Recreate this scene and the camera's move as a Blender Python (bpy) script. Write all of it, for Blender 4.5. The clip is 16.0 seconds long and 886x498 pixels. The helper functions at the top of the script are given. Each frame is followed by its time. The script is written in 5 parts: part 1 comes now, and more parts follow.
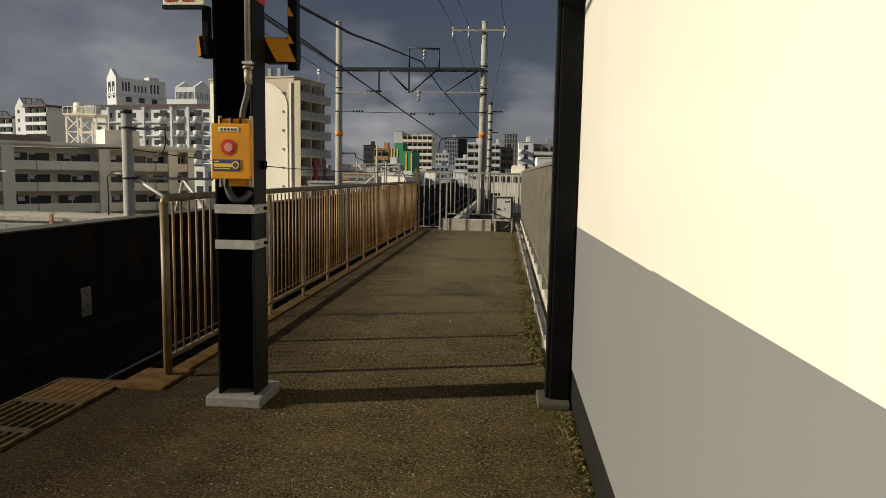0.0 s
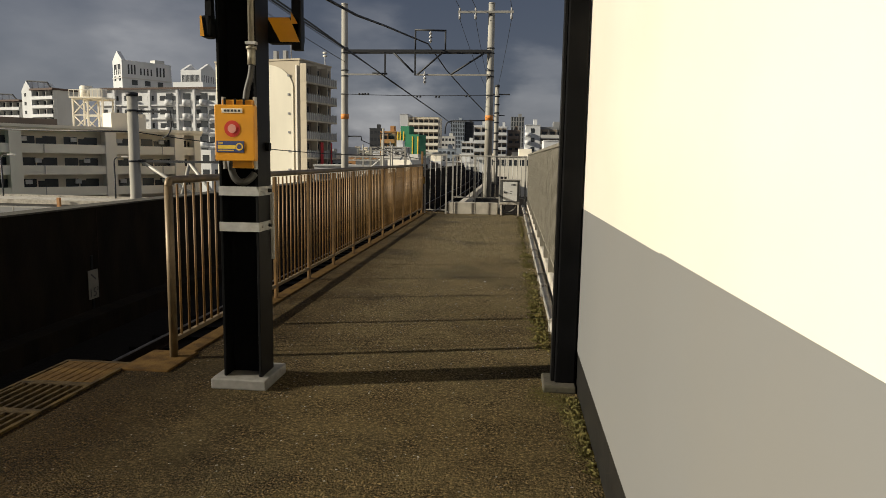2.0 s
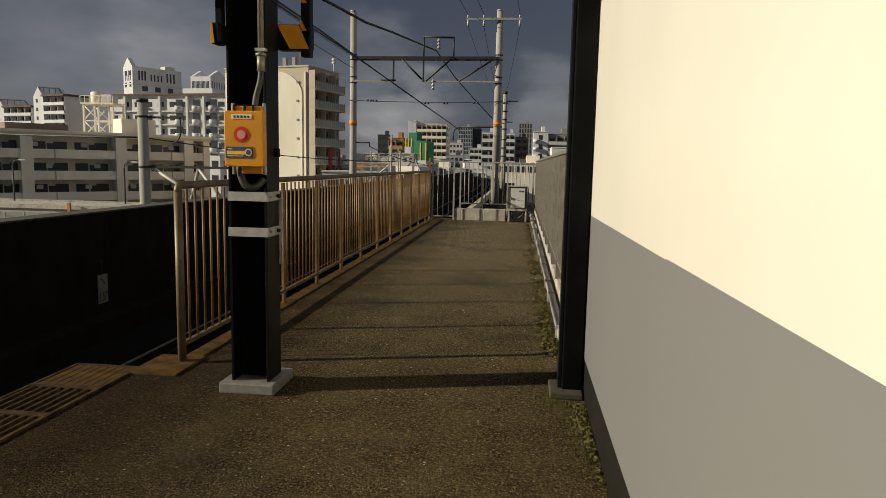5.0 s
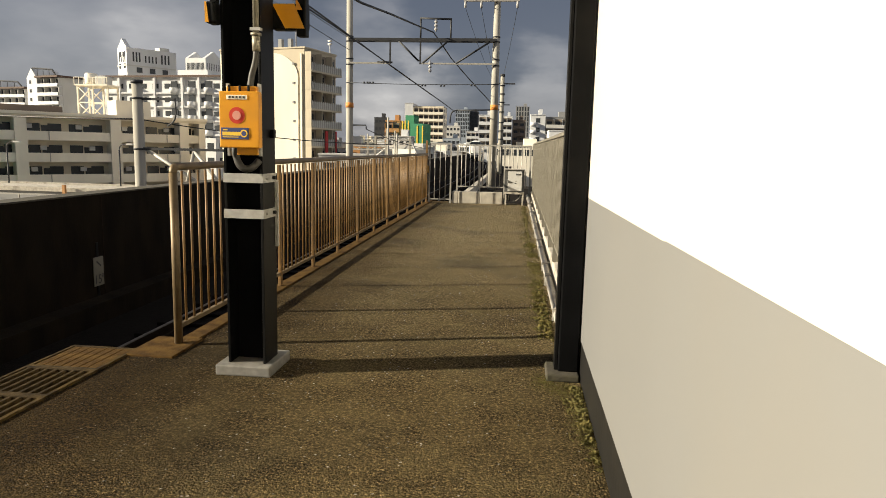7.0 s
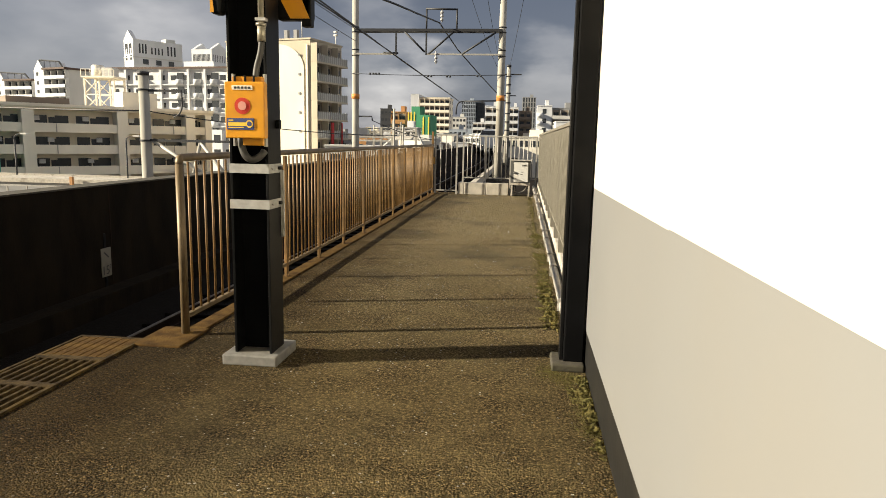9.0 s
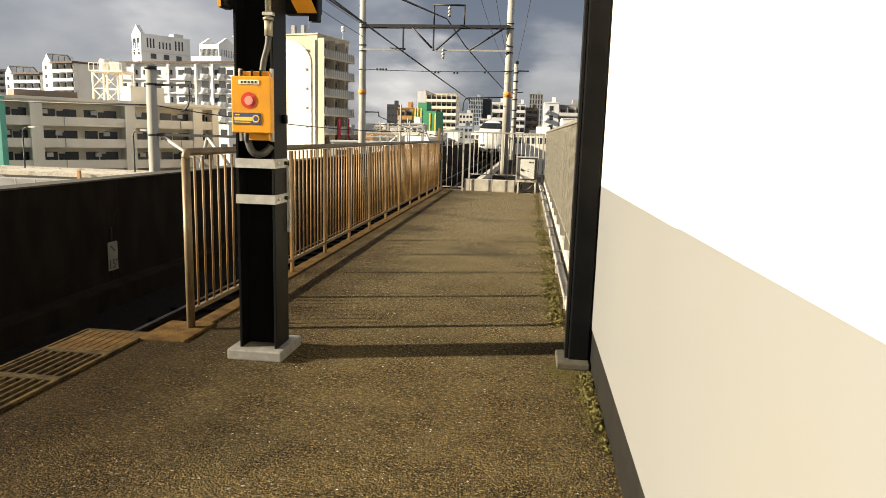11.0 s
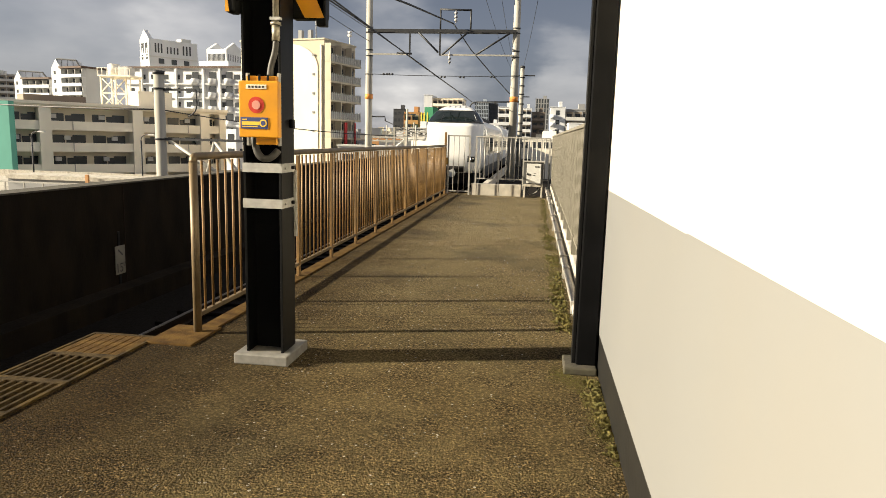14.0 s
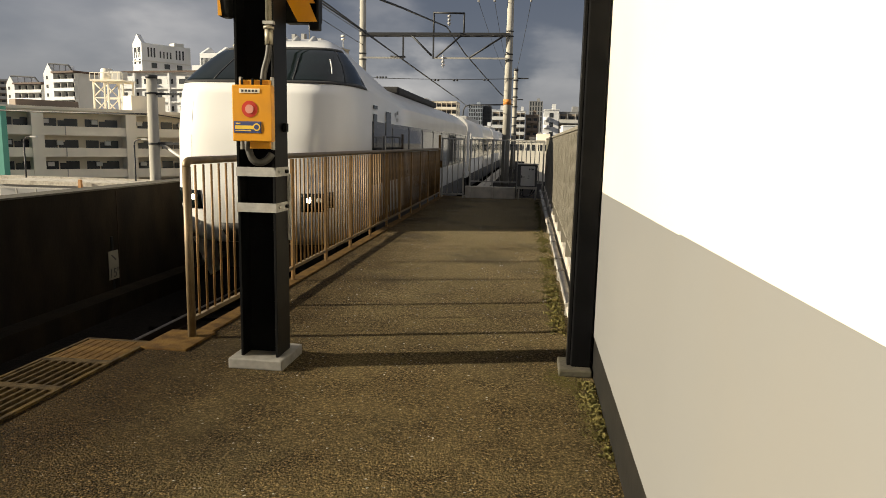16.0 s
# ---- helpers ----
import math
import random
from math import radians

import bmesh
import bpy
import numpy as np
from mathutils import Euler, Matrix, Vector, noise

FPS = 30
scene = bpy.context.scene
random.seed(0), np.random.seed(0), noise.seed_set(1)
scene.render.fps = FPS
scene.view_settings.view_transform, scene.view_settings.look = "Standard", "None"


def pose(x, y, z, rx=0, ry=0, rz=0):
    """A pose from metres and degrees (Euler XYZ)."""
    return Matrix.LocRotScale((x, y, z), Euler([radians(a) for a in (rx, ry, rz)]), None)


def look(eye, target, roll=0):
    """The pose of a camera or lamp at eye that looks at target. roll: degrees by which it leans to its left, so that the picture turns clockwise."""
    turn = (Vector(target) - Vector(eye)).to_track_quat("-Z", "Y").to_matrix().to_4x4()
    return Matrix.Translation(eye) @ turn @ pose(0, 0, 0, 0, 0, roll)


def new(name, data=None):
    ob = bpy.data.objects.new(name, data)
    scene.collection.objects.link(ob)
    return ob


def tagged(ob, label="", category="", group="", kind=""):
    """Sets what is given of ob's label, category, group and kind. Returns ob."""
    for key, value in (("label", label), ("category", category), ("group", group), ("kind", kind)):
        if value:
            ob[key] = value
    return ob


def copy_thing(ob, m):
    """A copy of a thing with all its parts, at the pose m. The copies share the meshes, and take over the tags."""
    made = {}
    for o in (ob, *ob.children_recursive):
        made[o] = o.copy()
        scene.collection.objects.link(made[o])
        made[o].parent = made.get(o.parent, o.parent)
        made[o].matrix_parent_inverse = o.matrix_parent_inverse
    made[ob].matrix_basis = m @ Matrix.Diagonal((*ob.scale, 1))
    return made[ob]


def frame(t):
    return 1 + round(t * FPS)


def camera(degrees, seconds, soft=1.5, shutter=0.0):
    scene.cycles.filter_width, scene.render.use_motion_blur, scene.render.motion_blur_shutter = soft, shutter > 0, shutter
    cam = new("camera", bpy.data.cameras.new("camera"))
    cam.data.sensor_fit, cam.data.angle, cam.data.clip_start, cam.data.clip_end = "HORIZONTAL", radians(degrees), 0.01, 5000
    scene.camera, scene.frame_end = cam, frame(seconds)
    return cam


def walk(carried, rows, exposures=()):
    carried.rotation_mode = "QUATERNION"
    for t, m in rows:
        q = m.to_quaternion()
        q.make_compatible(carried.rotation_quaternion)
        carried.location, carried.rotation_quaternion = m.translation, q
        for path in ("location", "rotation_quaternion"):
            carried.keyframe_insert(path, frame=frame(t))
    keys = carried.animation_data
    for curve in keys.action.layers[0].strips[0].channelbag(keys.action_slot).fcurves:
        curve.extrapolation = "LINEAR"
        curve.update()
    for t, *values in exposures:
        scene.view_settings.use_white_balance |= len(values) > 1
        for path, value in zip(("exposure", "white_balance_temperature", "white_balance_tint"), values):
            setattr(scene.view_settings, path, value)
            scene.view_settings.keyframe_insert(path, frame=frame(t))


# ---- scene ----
cam = camera(66.0, 16.0, soft=0.85)
PATH = [
    (0, (-0.146, 0.291, 1.403), (-0.326, 2.271, 1.188), 1.0),
    (0.5, (-0.137, 0.281, 1.397), (-0.318, 2.26, 1.172), 1.0),
    (1, (-0.137, 0.287, 1.396), (-0.309, 2.265, 1.154), 1.4),
    (1.5, (-0.141, 0.298, 1.395), (-0.324, 2.276, 1.16), 1.2),
    (2, (-0.142, 0.316, 1.394), (-0.339, 2.289, 1.131), 1.0),
    (2.5, (-0.14, 0.326, 1.392), (-0.335, 2.298, 1.122), 0.7),
    (3, (-0.139, 0.315, 1.394), (-0.345, 2.29, 1.154), 0.7),
    (3.5, (-0.135, 0.303, 1.395), (-0.349, 2.28, 1.183), 0.7),
    (4, (-0.139, 0.305, 1.394), (-0.359, 2.28, 1.166), 0.9),
    (6.5, (-0.141, 0.307, 1.389), (-0.353, 2.277, 1.12), 1.4),
    (7, (-0.142, 0.317, 1.385), (-0.35, 2.284, 1.092), 1.3),
    (7.5, (-0.139, 0.323, 1.385), (-0.363, 2.29, 1.099), 0.8),
    (8, (-0.139, 0.341, 1.384), (-0.354, 2.304, 1.073), 0.8),
    (8.5, (-0.129, 0.316, 1.385), (-0.352, 2.28, 1.083), 0.7),
    (9, (-0.136, 0.311, 1.3785), (-0.361, 2.272, 1.0605), 1.2),
    (11.5, (-0.139, 0.326, 1.3775), (-0.38, 2.284, 1.0485), 1.6),
    (12, (-0.139, 0.324, 1.3775), (-0.374, 2.284, 1.0555), 1.7),
    (12.5, (-0.137, 0.32, 1.3745), (-0.38, 2.278, 1.0475), 1.7),
    (13, (-0.132, 0.321, 1.3745), (-0.392, 2.279, 1.0595), 1.6),
    (13.5, (-0.135, 0.325, 1.3745), (-0.393, 2.282, 1.0565), 1.6),
    (14, (-0.144, 0.331, 1.3775), (-0.403, 2.289, 1.0605), 1.6),
    (14.5, (-0.143, 0.325, 1.3765), (-0.391, 2.284, 1.0585), 1.9),
    (15, (-0.142, 0.33, 1.3775), (-0.384, 2.291, 1.0655), 1.6),
    (15.5, (-0.143, 0.329, 1.3775), (-0.386, 2.29, 1.0695), 1.5),
    (16, (-0.142, 0.33, 1.3775), (-0.386, 2.291, 1.0695), 1.3),
]
EXPOSURES = [
    (0.0, 0.21, 6400, 10),
    (1.5, 0.22, 6400, 10),
    (2.0, 0.38, 6400, 10),
    (2.4, 0.58, 6400, 10),
    (2.6, 0.55, 6400, 10),
    (3.2, 0.02, 6500, 10),
    (4.0, -0.13, 6500, 10),
    (4.4, -0.08, 6500, 10),
    (6.3, 0.32, 6500, 10),
    (6.6, 0.42, 6500, 10),
    (7.0, 1.07, 6720, 10),
    (8.0, 1.22, 6720, 10),
    (9.0, 1.27, 6720, 10),
    (11.3, 1.51, 6830, 10),
    (14.8, 1.45, 6830, 10),
    (15.3, 1.17, 6830, 10),
    (15.7, 0.88, 6830, 10),
    (16.0, 0.96, 6830, 10),
]
walk(cam, [(t, look(e, g, r)) for t, e, g, r in PATH], EXPOSURES)

# ---- light ----
SUN_EL, SUN_DIR = radians(20), Vector((-0.966, -0.26, 0)).normalized()
sun = new("sun", bpy.data.lights.new("sun", "SUN"))
sun.data.energy, sun.data.angle, sun.data.color = 5.0, radians(0.42), (1.0, 0.91, 0.72)
to_sun = SUN_DIR * math.cos(SUN_EL) + Vector((0, 0, math.sin(SUN_EL)))
sun.rotation_euler = to_sun.to_track_quat("Z", "Y").to_euler()

world = bpy.data.worlds.new("sky")
scene.world = world
world.use_nodes = True
wn, wl = world.node_tree.nodes, world.node_tree.links
wn.clear()
w_out, w_bg = wn.new("ShaderNodeOutputWorld"), wn.new("ShaderNodeBackground")
w_sky = wn.new("ShaderNodeTexSky")
w_sky.sky_type, w_sky.sun_disc, w_sky.sun_elevation = "NISHITA", False, SUN_EL
w_sky.sun_rotation = math.atan2(SUN_DIR.x, SUN_DIR.y)
w_gain = wn.new("ShaderNodeMixRGB"); w_gain.blend_type = "MULTIPLY"; w_gain.inputs[0].default_value = 1
w_gain.inputs[2].default_value = (0.10, 0.10, 0.10, 1)
w_co, w_map = wn.new("ShaderNodeTexCoord"), wn.new("ShaderNodeMapping")
w_map.inputs["Scale"].default_value = (1, 1, 2.4)
w_map.inputs["Location"].default_value = (0.35, 0.2, 0.1)
w_n = wn.new("ShaderNodeTexNoise")
w_n.inputs["Scale"].default_value, w_n.inputs["Detail"].default_value, w_n.inputs["Roughness"].default_value = 1.5, 3, 0.42
w_r = wn.new("ShaderNodeValToRGB")
cr = w_r.color_ramp
cr.elements[0].position, cr.elements[0].color = 0.38, (0.046, 0.060, 0.098, 1)
cr.elements[1].position, cr.elements[1].color = 0.84, (0.35, 0.35, 0.37, 1)
cr.interpolation = "B_SPLINE"
e = cr.elements.new(0.61); e.color = (0.098, 0.113, 0.155, 1)
e = cr.elements.new(1.0); e.color = (0.80, 0.79, 0.78, 1)
# paler towards the horizon
w_sep, w_hz = wn.new("ShaderNodeSeparateXYZ"), wn.new("ShaderNodeMapRange")
w_hz.inputs["From Min"].default_value, w_hz.inputs["From Max"].default_value = 0.02, 0.5
w_hz.inputs["To Min"].default_value, w_hz.inputs["To Max"].default_value = 0.46, 0.205
w_add = wn.new("ShaderNodeMath"); w_add.operation = "MULTIPLY_ADD"; w_add.inputs[1].default_value = 0.28
# unseen sky overhead, brightened to lift the light in shaded places
w_top, w_sum = wn.new("ShaderNodeMapRange"), wn.new("ShaderNodeMath")
w_top.inputs["From Min"].default_value, w_top.inputs["From Max"].default_value = 0.30, 0.70
w_top.inputs["To Min"].default_value, w_top.inputs["To Max"].default_value = 0.0, 0.42
w_mix = wn.new("ShaderNodeMixRGB"); w_mix.inputs[0].default_value = 0.9
w_bg.inputs[1].default_value = 0.585


def cloud_bank(bearing, height, size, gain, before):
    """Raises the cloud value round one direction: low pale clouds, and brightening added out of view."""
    a, b = radians(bearing), radians(height)
    d = wn.new("ShaderNodeVectorMath"); d.operation = "DOT_PRODUCT"
    d.inputs[1].default_value = (math.sin(a) * math.cos(b), math.cos(a) * math.cos(b), math.sin(b))
    wl.new(w_warp.outputs[0], d.inputs[0])
    r = wn.new("ShaderNodeMapRange"); r.interpolation_type = "SMOOTHERSTEP"
    r.inputs["From Min"].default_value, r.inputs["From Max"].default_value = math.cos(radians(size)), 1.0
    r.inputs["To Min"].default_value, r.inputs["To Max"].default_value = 0.0, gain
    wl.new(d.outputs["Value"], r.inputs["Value"])
    k = wn.new("ShaderNodeMath"); k.operation = "MULTIPLY"
    wl.new(r.outputs[0], k.inputs[0]); wl.new(w_n2.outputs[0], k.inputs[1])
    s = wn.new("ShaderNodeMath"); s.operation = "ADD"
    wl.new(before, s.inputs[0]); wl.new(k.outputs[0], s.inputs[1])
    return s.outputs[0]


w_n2 = wn.new("ShaderNodeTexNoise")
w_n2.inputs["Scale"].default_value, w_n2.inputs["Detail"].default_value = 7.0, 5
w_bend = wn.new("ShaderNodeVectorMath"); w_bend.operation = "MULTIPLY_ADD"
w_bend.inputs[1].default_value, w_bend.inputs[2].default_value = (0.024, 0.024, 0.024), (-0.012, -0.012, -0.012)
w_warp = wn.new("ShaderNodeVectorMath"); w_warp.operation = "ADD"
wl.new(w_n2.outputs["Color"], w_bend.inputs[0])
wl.new(w_co.outputs["Generated"], w_warp.inputs[0]); wl.new(w_bend.outputs[0], w_warp.inputs[1])
wl.new(w_co.outputs["Generated"], w_map.inputs[0])
wl.new(w_map.outputs[0], w_n.inputs["Vector"])
wl.new(w_co.outputs["Generated"], w_sep.inputs[0])
wl.new(w_sep.outputs["Z"], w_hz.inputs["Value"])
wl.new(w_n.outputs[0], w_add.inputs[0]); wl.new(w_hz.outputs[0], w_add.inputs[2])
wl.new(w_sep.outputs["Z"], w_top.inputs["Value"])
wl.new(w_add.outputs[0], w_sum.inputs[0]); wl.new(w_top.outputs[0], w_sum.inputs[1])
wl.new(w_map.outputs[0], w_n2.inputs["Vector"])
value = w_sum.outputs[0]
# the widest one, opposite the sun and unseen, is added to fill shaded sides
for bank in ((-12.5, 5.0, 7.5, 0.30), (-9.0, 3.5, 6.0, 0.2), (3.6, 4.0, 6.2, 0.30), (-38, 9.0, 18.0, 0.27), (-26, 6.0, 9.0, 0.2), (30, 6.0, 12.0, 0.3), (70, 8.0, 16.0, 0.3), (-80, 9.0, 18.0, 0.35), (150, 8.0, 16.0, 0.3), (-140, 9.0, 20.0, 0.4), (82, 26.0, 66.0, 0.55)):
    value = cloud_bank(*bank, value)
wl.new(value, w_r.inputs[0])
wl.new(w_sky.outputs[0], w_gain.inputs[1])
wl.new(w_gain.outputs[0], w_mix.inputs[1]); wl.new(w_r.outputs[0], w_mix.inputs[2])
wl.new(w_mix.outputs[0], w_bg.inputs[0]); wl.new(w_bg.outputs[0], w_out.inputs[0])


# ---- materials ----
def material(name, c1, c2=None, rough=0.6, metal=0.0, scale=8.0, bump=0.0, bump_scale=60.0, stain=None, stain_amount=0.3, stain_scale=1.2, vary=0.0, spec=0.5, stretch=(1, 1, 1)):
    m = bpy.data.materials.new(name)
    m.use_nodes = True
    n, l = m.node_tree.nodes, m.node_tree.links
    b = n["Principled BSDF"]
    b.inputs["Roughness"].default_value, b.inputs["Metallic"].default_value = rough, metal
    b.inputs["Specular IOR Level"].default_value = spec
    co, mp = n.new("ShaderNodeTexCoord"), n.new("ShaderNodeMapping")
    mp.inputs["Scale"].default_value = stretch
    l.new(co.outputs["Object"], mp.inputs[0])
    c2 = c2 or tuple(v * 0.8 for v in c1)
    t = n.new("ShaderNodeTexNoise")
    t.inputs["Scale"].default_value, t.inputs["Detail"].default_value = scale, 6
    l.new(mp.outputs[0], t.inputs["Vector"])
    r = n.new("ShaderNodeValToRGB")
    r.color_ramp.elements[0].position, r.color_ramp.elements[0].color = 0.35, (*c1, 1)
    r.color_ramp.elements[1].position, r.color_ramp.elements[1].color = 0.68, (*c2, 1)
    l.new(t.outputs[0], r.inputs[0])
    out = r.outputs[0]
    if stain:
        s, sr, mx = n.new("ShaderNodeTexNoise"), n.new("ShaderNodeValToRGB"), n.new("ShaderNodeMixRGB")
        s.inputs["Scale"].default_value, s.inputs["Detail"].default_value = stain_scale, 8
        l.new(mp.outputs[0], s.inputs["Vector"])
        sr.color_ramp.elements[0].position, sr.color_ramp.elements[1].position = 0.5, 0.72
        sr.color_ramp.elements[0].color, sr.color_ramp.elements[1].color = (0, 0, 0, 1), (stain_amount,) * 3 + (1,)
        l.new(s.outputs[0], sr.inputs[0]); l.new(sr.outputs[0], mx.inputs[0]); l.new(out, mx.inputs[1])
        mx.inputs[2].default_value = (*stain, 1)
        out = mx.outputs[0]
    if vary:
        oi, mr, mv = n.new("ShaderNodeObjectInfo"), n.new("ShaderNodeMapRange"), n.new("ShaderNodeMixRGB")
        mr.inputs["To Min"].default_value, mr.inputs["To Max"].default_value = 1 - vary, 1 + vary * 0.3
        mv.blend_type = "MULTIPLY"; mv.inputs[0].default_value = 1
        l.new(oi.outputs["Random"], mr.inputs["Value"]); l.new(out, mv.inputs[1]); l.new(mr.outputs[0], mv.inputs[2])
        out = mv.outputs[0]
    l.new(out, b.inputs["Base Color"])
    if bump:
        bt, bp = n.new("ShaderNodeTexNoise"), n.new("ShaderNodeBump")
        bt.inputs["Scale"].default_value, bt.inputs["Detail"].default_value = bump_scale, 4
        l.new(mp.outputs[0], bt.inputs["Vector"])
        bp.inputs["Strength"].default_value, bp.inputs["Distance"].default_value = bump, 0.01
        l.new(bt.outputs[0], bp.inputs["Height"]); l.new(bp.outputs[0], b.inputs["Normal"])
    return m


def glowing(name, colour, strength):
    m = bpy.data.materials.new(name)
    m.use_nodes = True
    b = m.node_tree.nodes["Principled BSDF"]
    b.inputs["Emission Color"].default_value, b.inputs["Emission Strength"].default_value = (*colour, 1), strength
    b.inputs["Base Color"].default_value = (*colour, 1)
    return m


def asphalt_material():
    m = material("asphalt", (0.036, 0.023, 0.009), (0.150, 0.106, 0.047), 0.95, 0, 42, 1.0, 60, (0.026, 0.021, 0.014), 0.7, 0.8)
    n, l = m.node_tree.nodes, m.node_tree.links
    b = n["Principled BSDF"]
    base = b.inputs["Base Color"].links[0].from_socket
    co = next(q for q in n if q.type == "TEX_COORD")
    v, r, mx = n.new("ShaderNodeTexVoronoi"), n.new("ShaderNodeValToRGB"), n.new("ShaderNodeMixRGB")
    v.inputs["Scale"].default_value = 46
    l.new(co.outputs["Object"], v.inputs["Vector"])
    # a few pale stones among the dark ones
    sep = n.new("ShaderNodeSeparateColor")
    l.new(v.outputs["Color"], sep.inputs[0])
    r.color_ramp.interpolation = "CONSTANT"
    r.color_ramp.elements[0].color, r.color_ramp.elements[1].position, r.color_ramp.elements[1].color = (0, 0, 0, 1), 0.955, (0.8, 0.8, 0.8, 1)
    l.new(sep.outputs[0], r.inputs[0])
    d = n.new("ShaderNodeMath"); d.operation = "LESS_THAN"; d.inputs[1].default_value = 0.30
    l.new(v.outputs["Distance"], d.inputs[0])
    k = n.new("ShaderNodeMath"); k.operation = "MULTIPLY"
    l.new(r.outputs[0], k.inputs[0]); l.new(d.outputs[0], k.inputs[1])
    l.new(k.outputs[0], mx.inputs[0]); l.new(base, mx.inputs[1])
    mx.inputs[2].default_value = (0.34, 0.32, 0.28, 1)
    l.new(mx.outputs[0], b.inputs["Base Color"])
    # every stone has its own tone and stands proud of the joints
    st, sr, sm = n.new("ShaderNodeTexVoronoi"), n.new("ShaderNodeMapRange"), n.new("ShaderNodeMixRGB")
    st.inputs["Scale"].default_value = 95
    l.new(co.outputs["Object"], st.inputs["Vector"])
    s2 = n.new("ShaderNodeSeparateColor")
    l.new(st.outputs["Color"], s2.inputs[0])
    sr.inputs["To Min"].default_value, sr.inputs["To Max"].default_value = 0.55, 1.45
    l.new(s2.outputs[1], sr.inputs["Value"])
    sm.blend_type = "MULTIPLY"; sm.inputs[0].default_value = 1
    l.new(mx.outputs[0], sm.inputs[1]); l.new(sr.outputs[0], sm.inputs[2])
    jr, jm = n.new("ShaderNodeMapRange"), n.new("ShaderNodeMixRGB")
    jr.inputs["From Min"].default_value, jr.inputs["From Max"].default_value = 0.30, 0.72
    jr.inputs["To Min"].default_value, jr.inputs["To Max"].default_value = 1.12, 0.48
    l.new(st.outputs["Distance"], jr.inputs["Value"])
    jm.blend_type = "MULTIPLY"; jm.inputs[0].default_value = 1
    l.new(sm.outputs[0], jm.inputs[1]); l.new(jr.outputs[0], jm.inputs[2])
    # the surface turns paler and bluer towards the platform end
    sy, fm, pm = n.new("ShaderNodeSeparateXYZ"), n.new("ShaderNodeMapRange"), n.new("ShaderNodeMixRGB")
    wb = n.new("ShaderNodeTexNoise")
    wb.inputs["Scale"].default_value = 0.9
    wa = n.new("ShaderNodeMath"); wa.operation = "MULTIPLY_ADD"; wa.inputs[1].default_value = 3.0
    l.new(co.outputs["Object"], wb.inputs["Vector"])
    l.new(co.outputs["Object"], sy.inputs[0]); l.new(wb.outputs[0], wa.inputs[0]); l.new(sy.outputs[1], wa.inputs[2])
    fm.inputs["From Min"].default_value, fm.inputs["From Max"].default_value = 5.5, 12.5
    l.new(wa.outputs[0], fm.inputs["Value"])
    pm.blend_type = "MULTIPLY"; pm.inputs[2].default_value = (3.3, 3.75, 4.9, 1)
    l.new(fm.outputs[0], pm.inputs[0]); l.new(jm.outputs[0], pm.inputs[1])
    # open pores between the stones, choked with fine olive dirt in patches
    cn, cm, dn, dm = n.new("ShaderNodeTexNoise"), n.new("ShaderNodeMapRange"), n.new("ShaderNodeTexNoise"), n.new("ShaderNodeMapRange")
    cn.inputs["Scale"].default_value, cn.inputs["Detail"].default_value, cn.inputs["Roughness"].default_value = 78, 2.0, 0.55
    dn.inputs["Scale"].default_value, dn.inputs["Detail"].default_value, dn.inputs["Roughness"].default_value = 3.1, 7, 0.66
    for q in (cn, dn):
        l.new(co.outputs["Object"], q.inputs["Vector"])
    cm.inputs["From Min"].default_value, cm.inputs["From Max"].default_value = 0.44, 0.51
    dm.inputs["From Min"].default_value, dm.inputs["From Max"].default_value = 0.36, 0.62
    dm.inputs["To Min"].default_value, dm.inputs["To Max"].default_value = 0.14, 0.64
    l.new(cn.outputs[0], cm.inputs["Value"]); l.new(dn.outputs[0], dm.inputs["Value"])
    deep = n.new("ShaderNodeMath"); deep.operation = "MAXIMUM"
    l.new(cm.outputs[0], deep.inputs[0]); l.new(dm.outputs[0], deep.inputs[1])
    pore = n.new("ShaderNodeMixRGB"); pore.blend_type = "MULTIPLY"; pore.inputs[0].default_value = 1
    l.new(pm.outputs[0], pore.inputs[1]); l.new(deep.outputs[0], pore.inputs[2])
    silt = n.new("ShaderNodeMixRGB"); silt.inputs[2].default_value = (0.086, 0.069, 0.030, 1)
    dk = n.new("ShaderNodeMath"); dk.operation = "MULTIPLY"; dk.inputs[1].default_value = 0.55
    l.new(dm.outputs[0], dk.inputs[0]); l.new(dk.outputs[0], silt.inputs[0]); l.new(pore.outputs[0], silt.inputs[1])
    gain = n.new("ShaderNodeMixRGB"); gain.blend_type = "MULTIPLY"; gain.inputs[0].default_value = 1
    gain.inputs[2].default_value = (2.10, 2.12, 2.22, 1)
    l.new(silt.outputs[0], gain.inputs[1])
    # darker and browner along the track edge, thinning out raggedly
    dn2, dx, dr, edge_brown = n.new("ShaderNodeTexNoise"), n.new("ShaderNodeMath"), n.new("ShaderNodeMapRange"), n.new("ShaderNodeMixRGB")
    dn2.inputs["Scale"].default_value, dn2.inputs["Detail"].default_value = 2.4, 5
    l.new(co.outputs["Object"], dn2.inputs["Vector"])
    dx.operation = "MULTIPLY_ADD"; dx.inputs[1].default_value = 0.9
    l.new(dn2.outputs[0], dx.inputs[0]); l.new(sy.outputs[0], dx.inputs[2])
    dr.inputs["From Min"].default_value, dr.inputs["From Max"].default_value = -1.85, -0.75
    dr.inputs["To Min"].default_value, dr.inputs["To Max"].default_value = 1.0, 0.0
    l.new(dx.outputs[0], dr.inputs["Value"])
    edge_brown.blend_type = "MULTIPLY"; edge_brown.inputs[2].default_value = (0.34, 0.285, 0.21, 1)
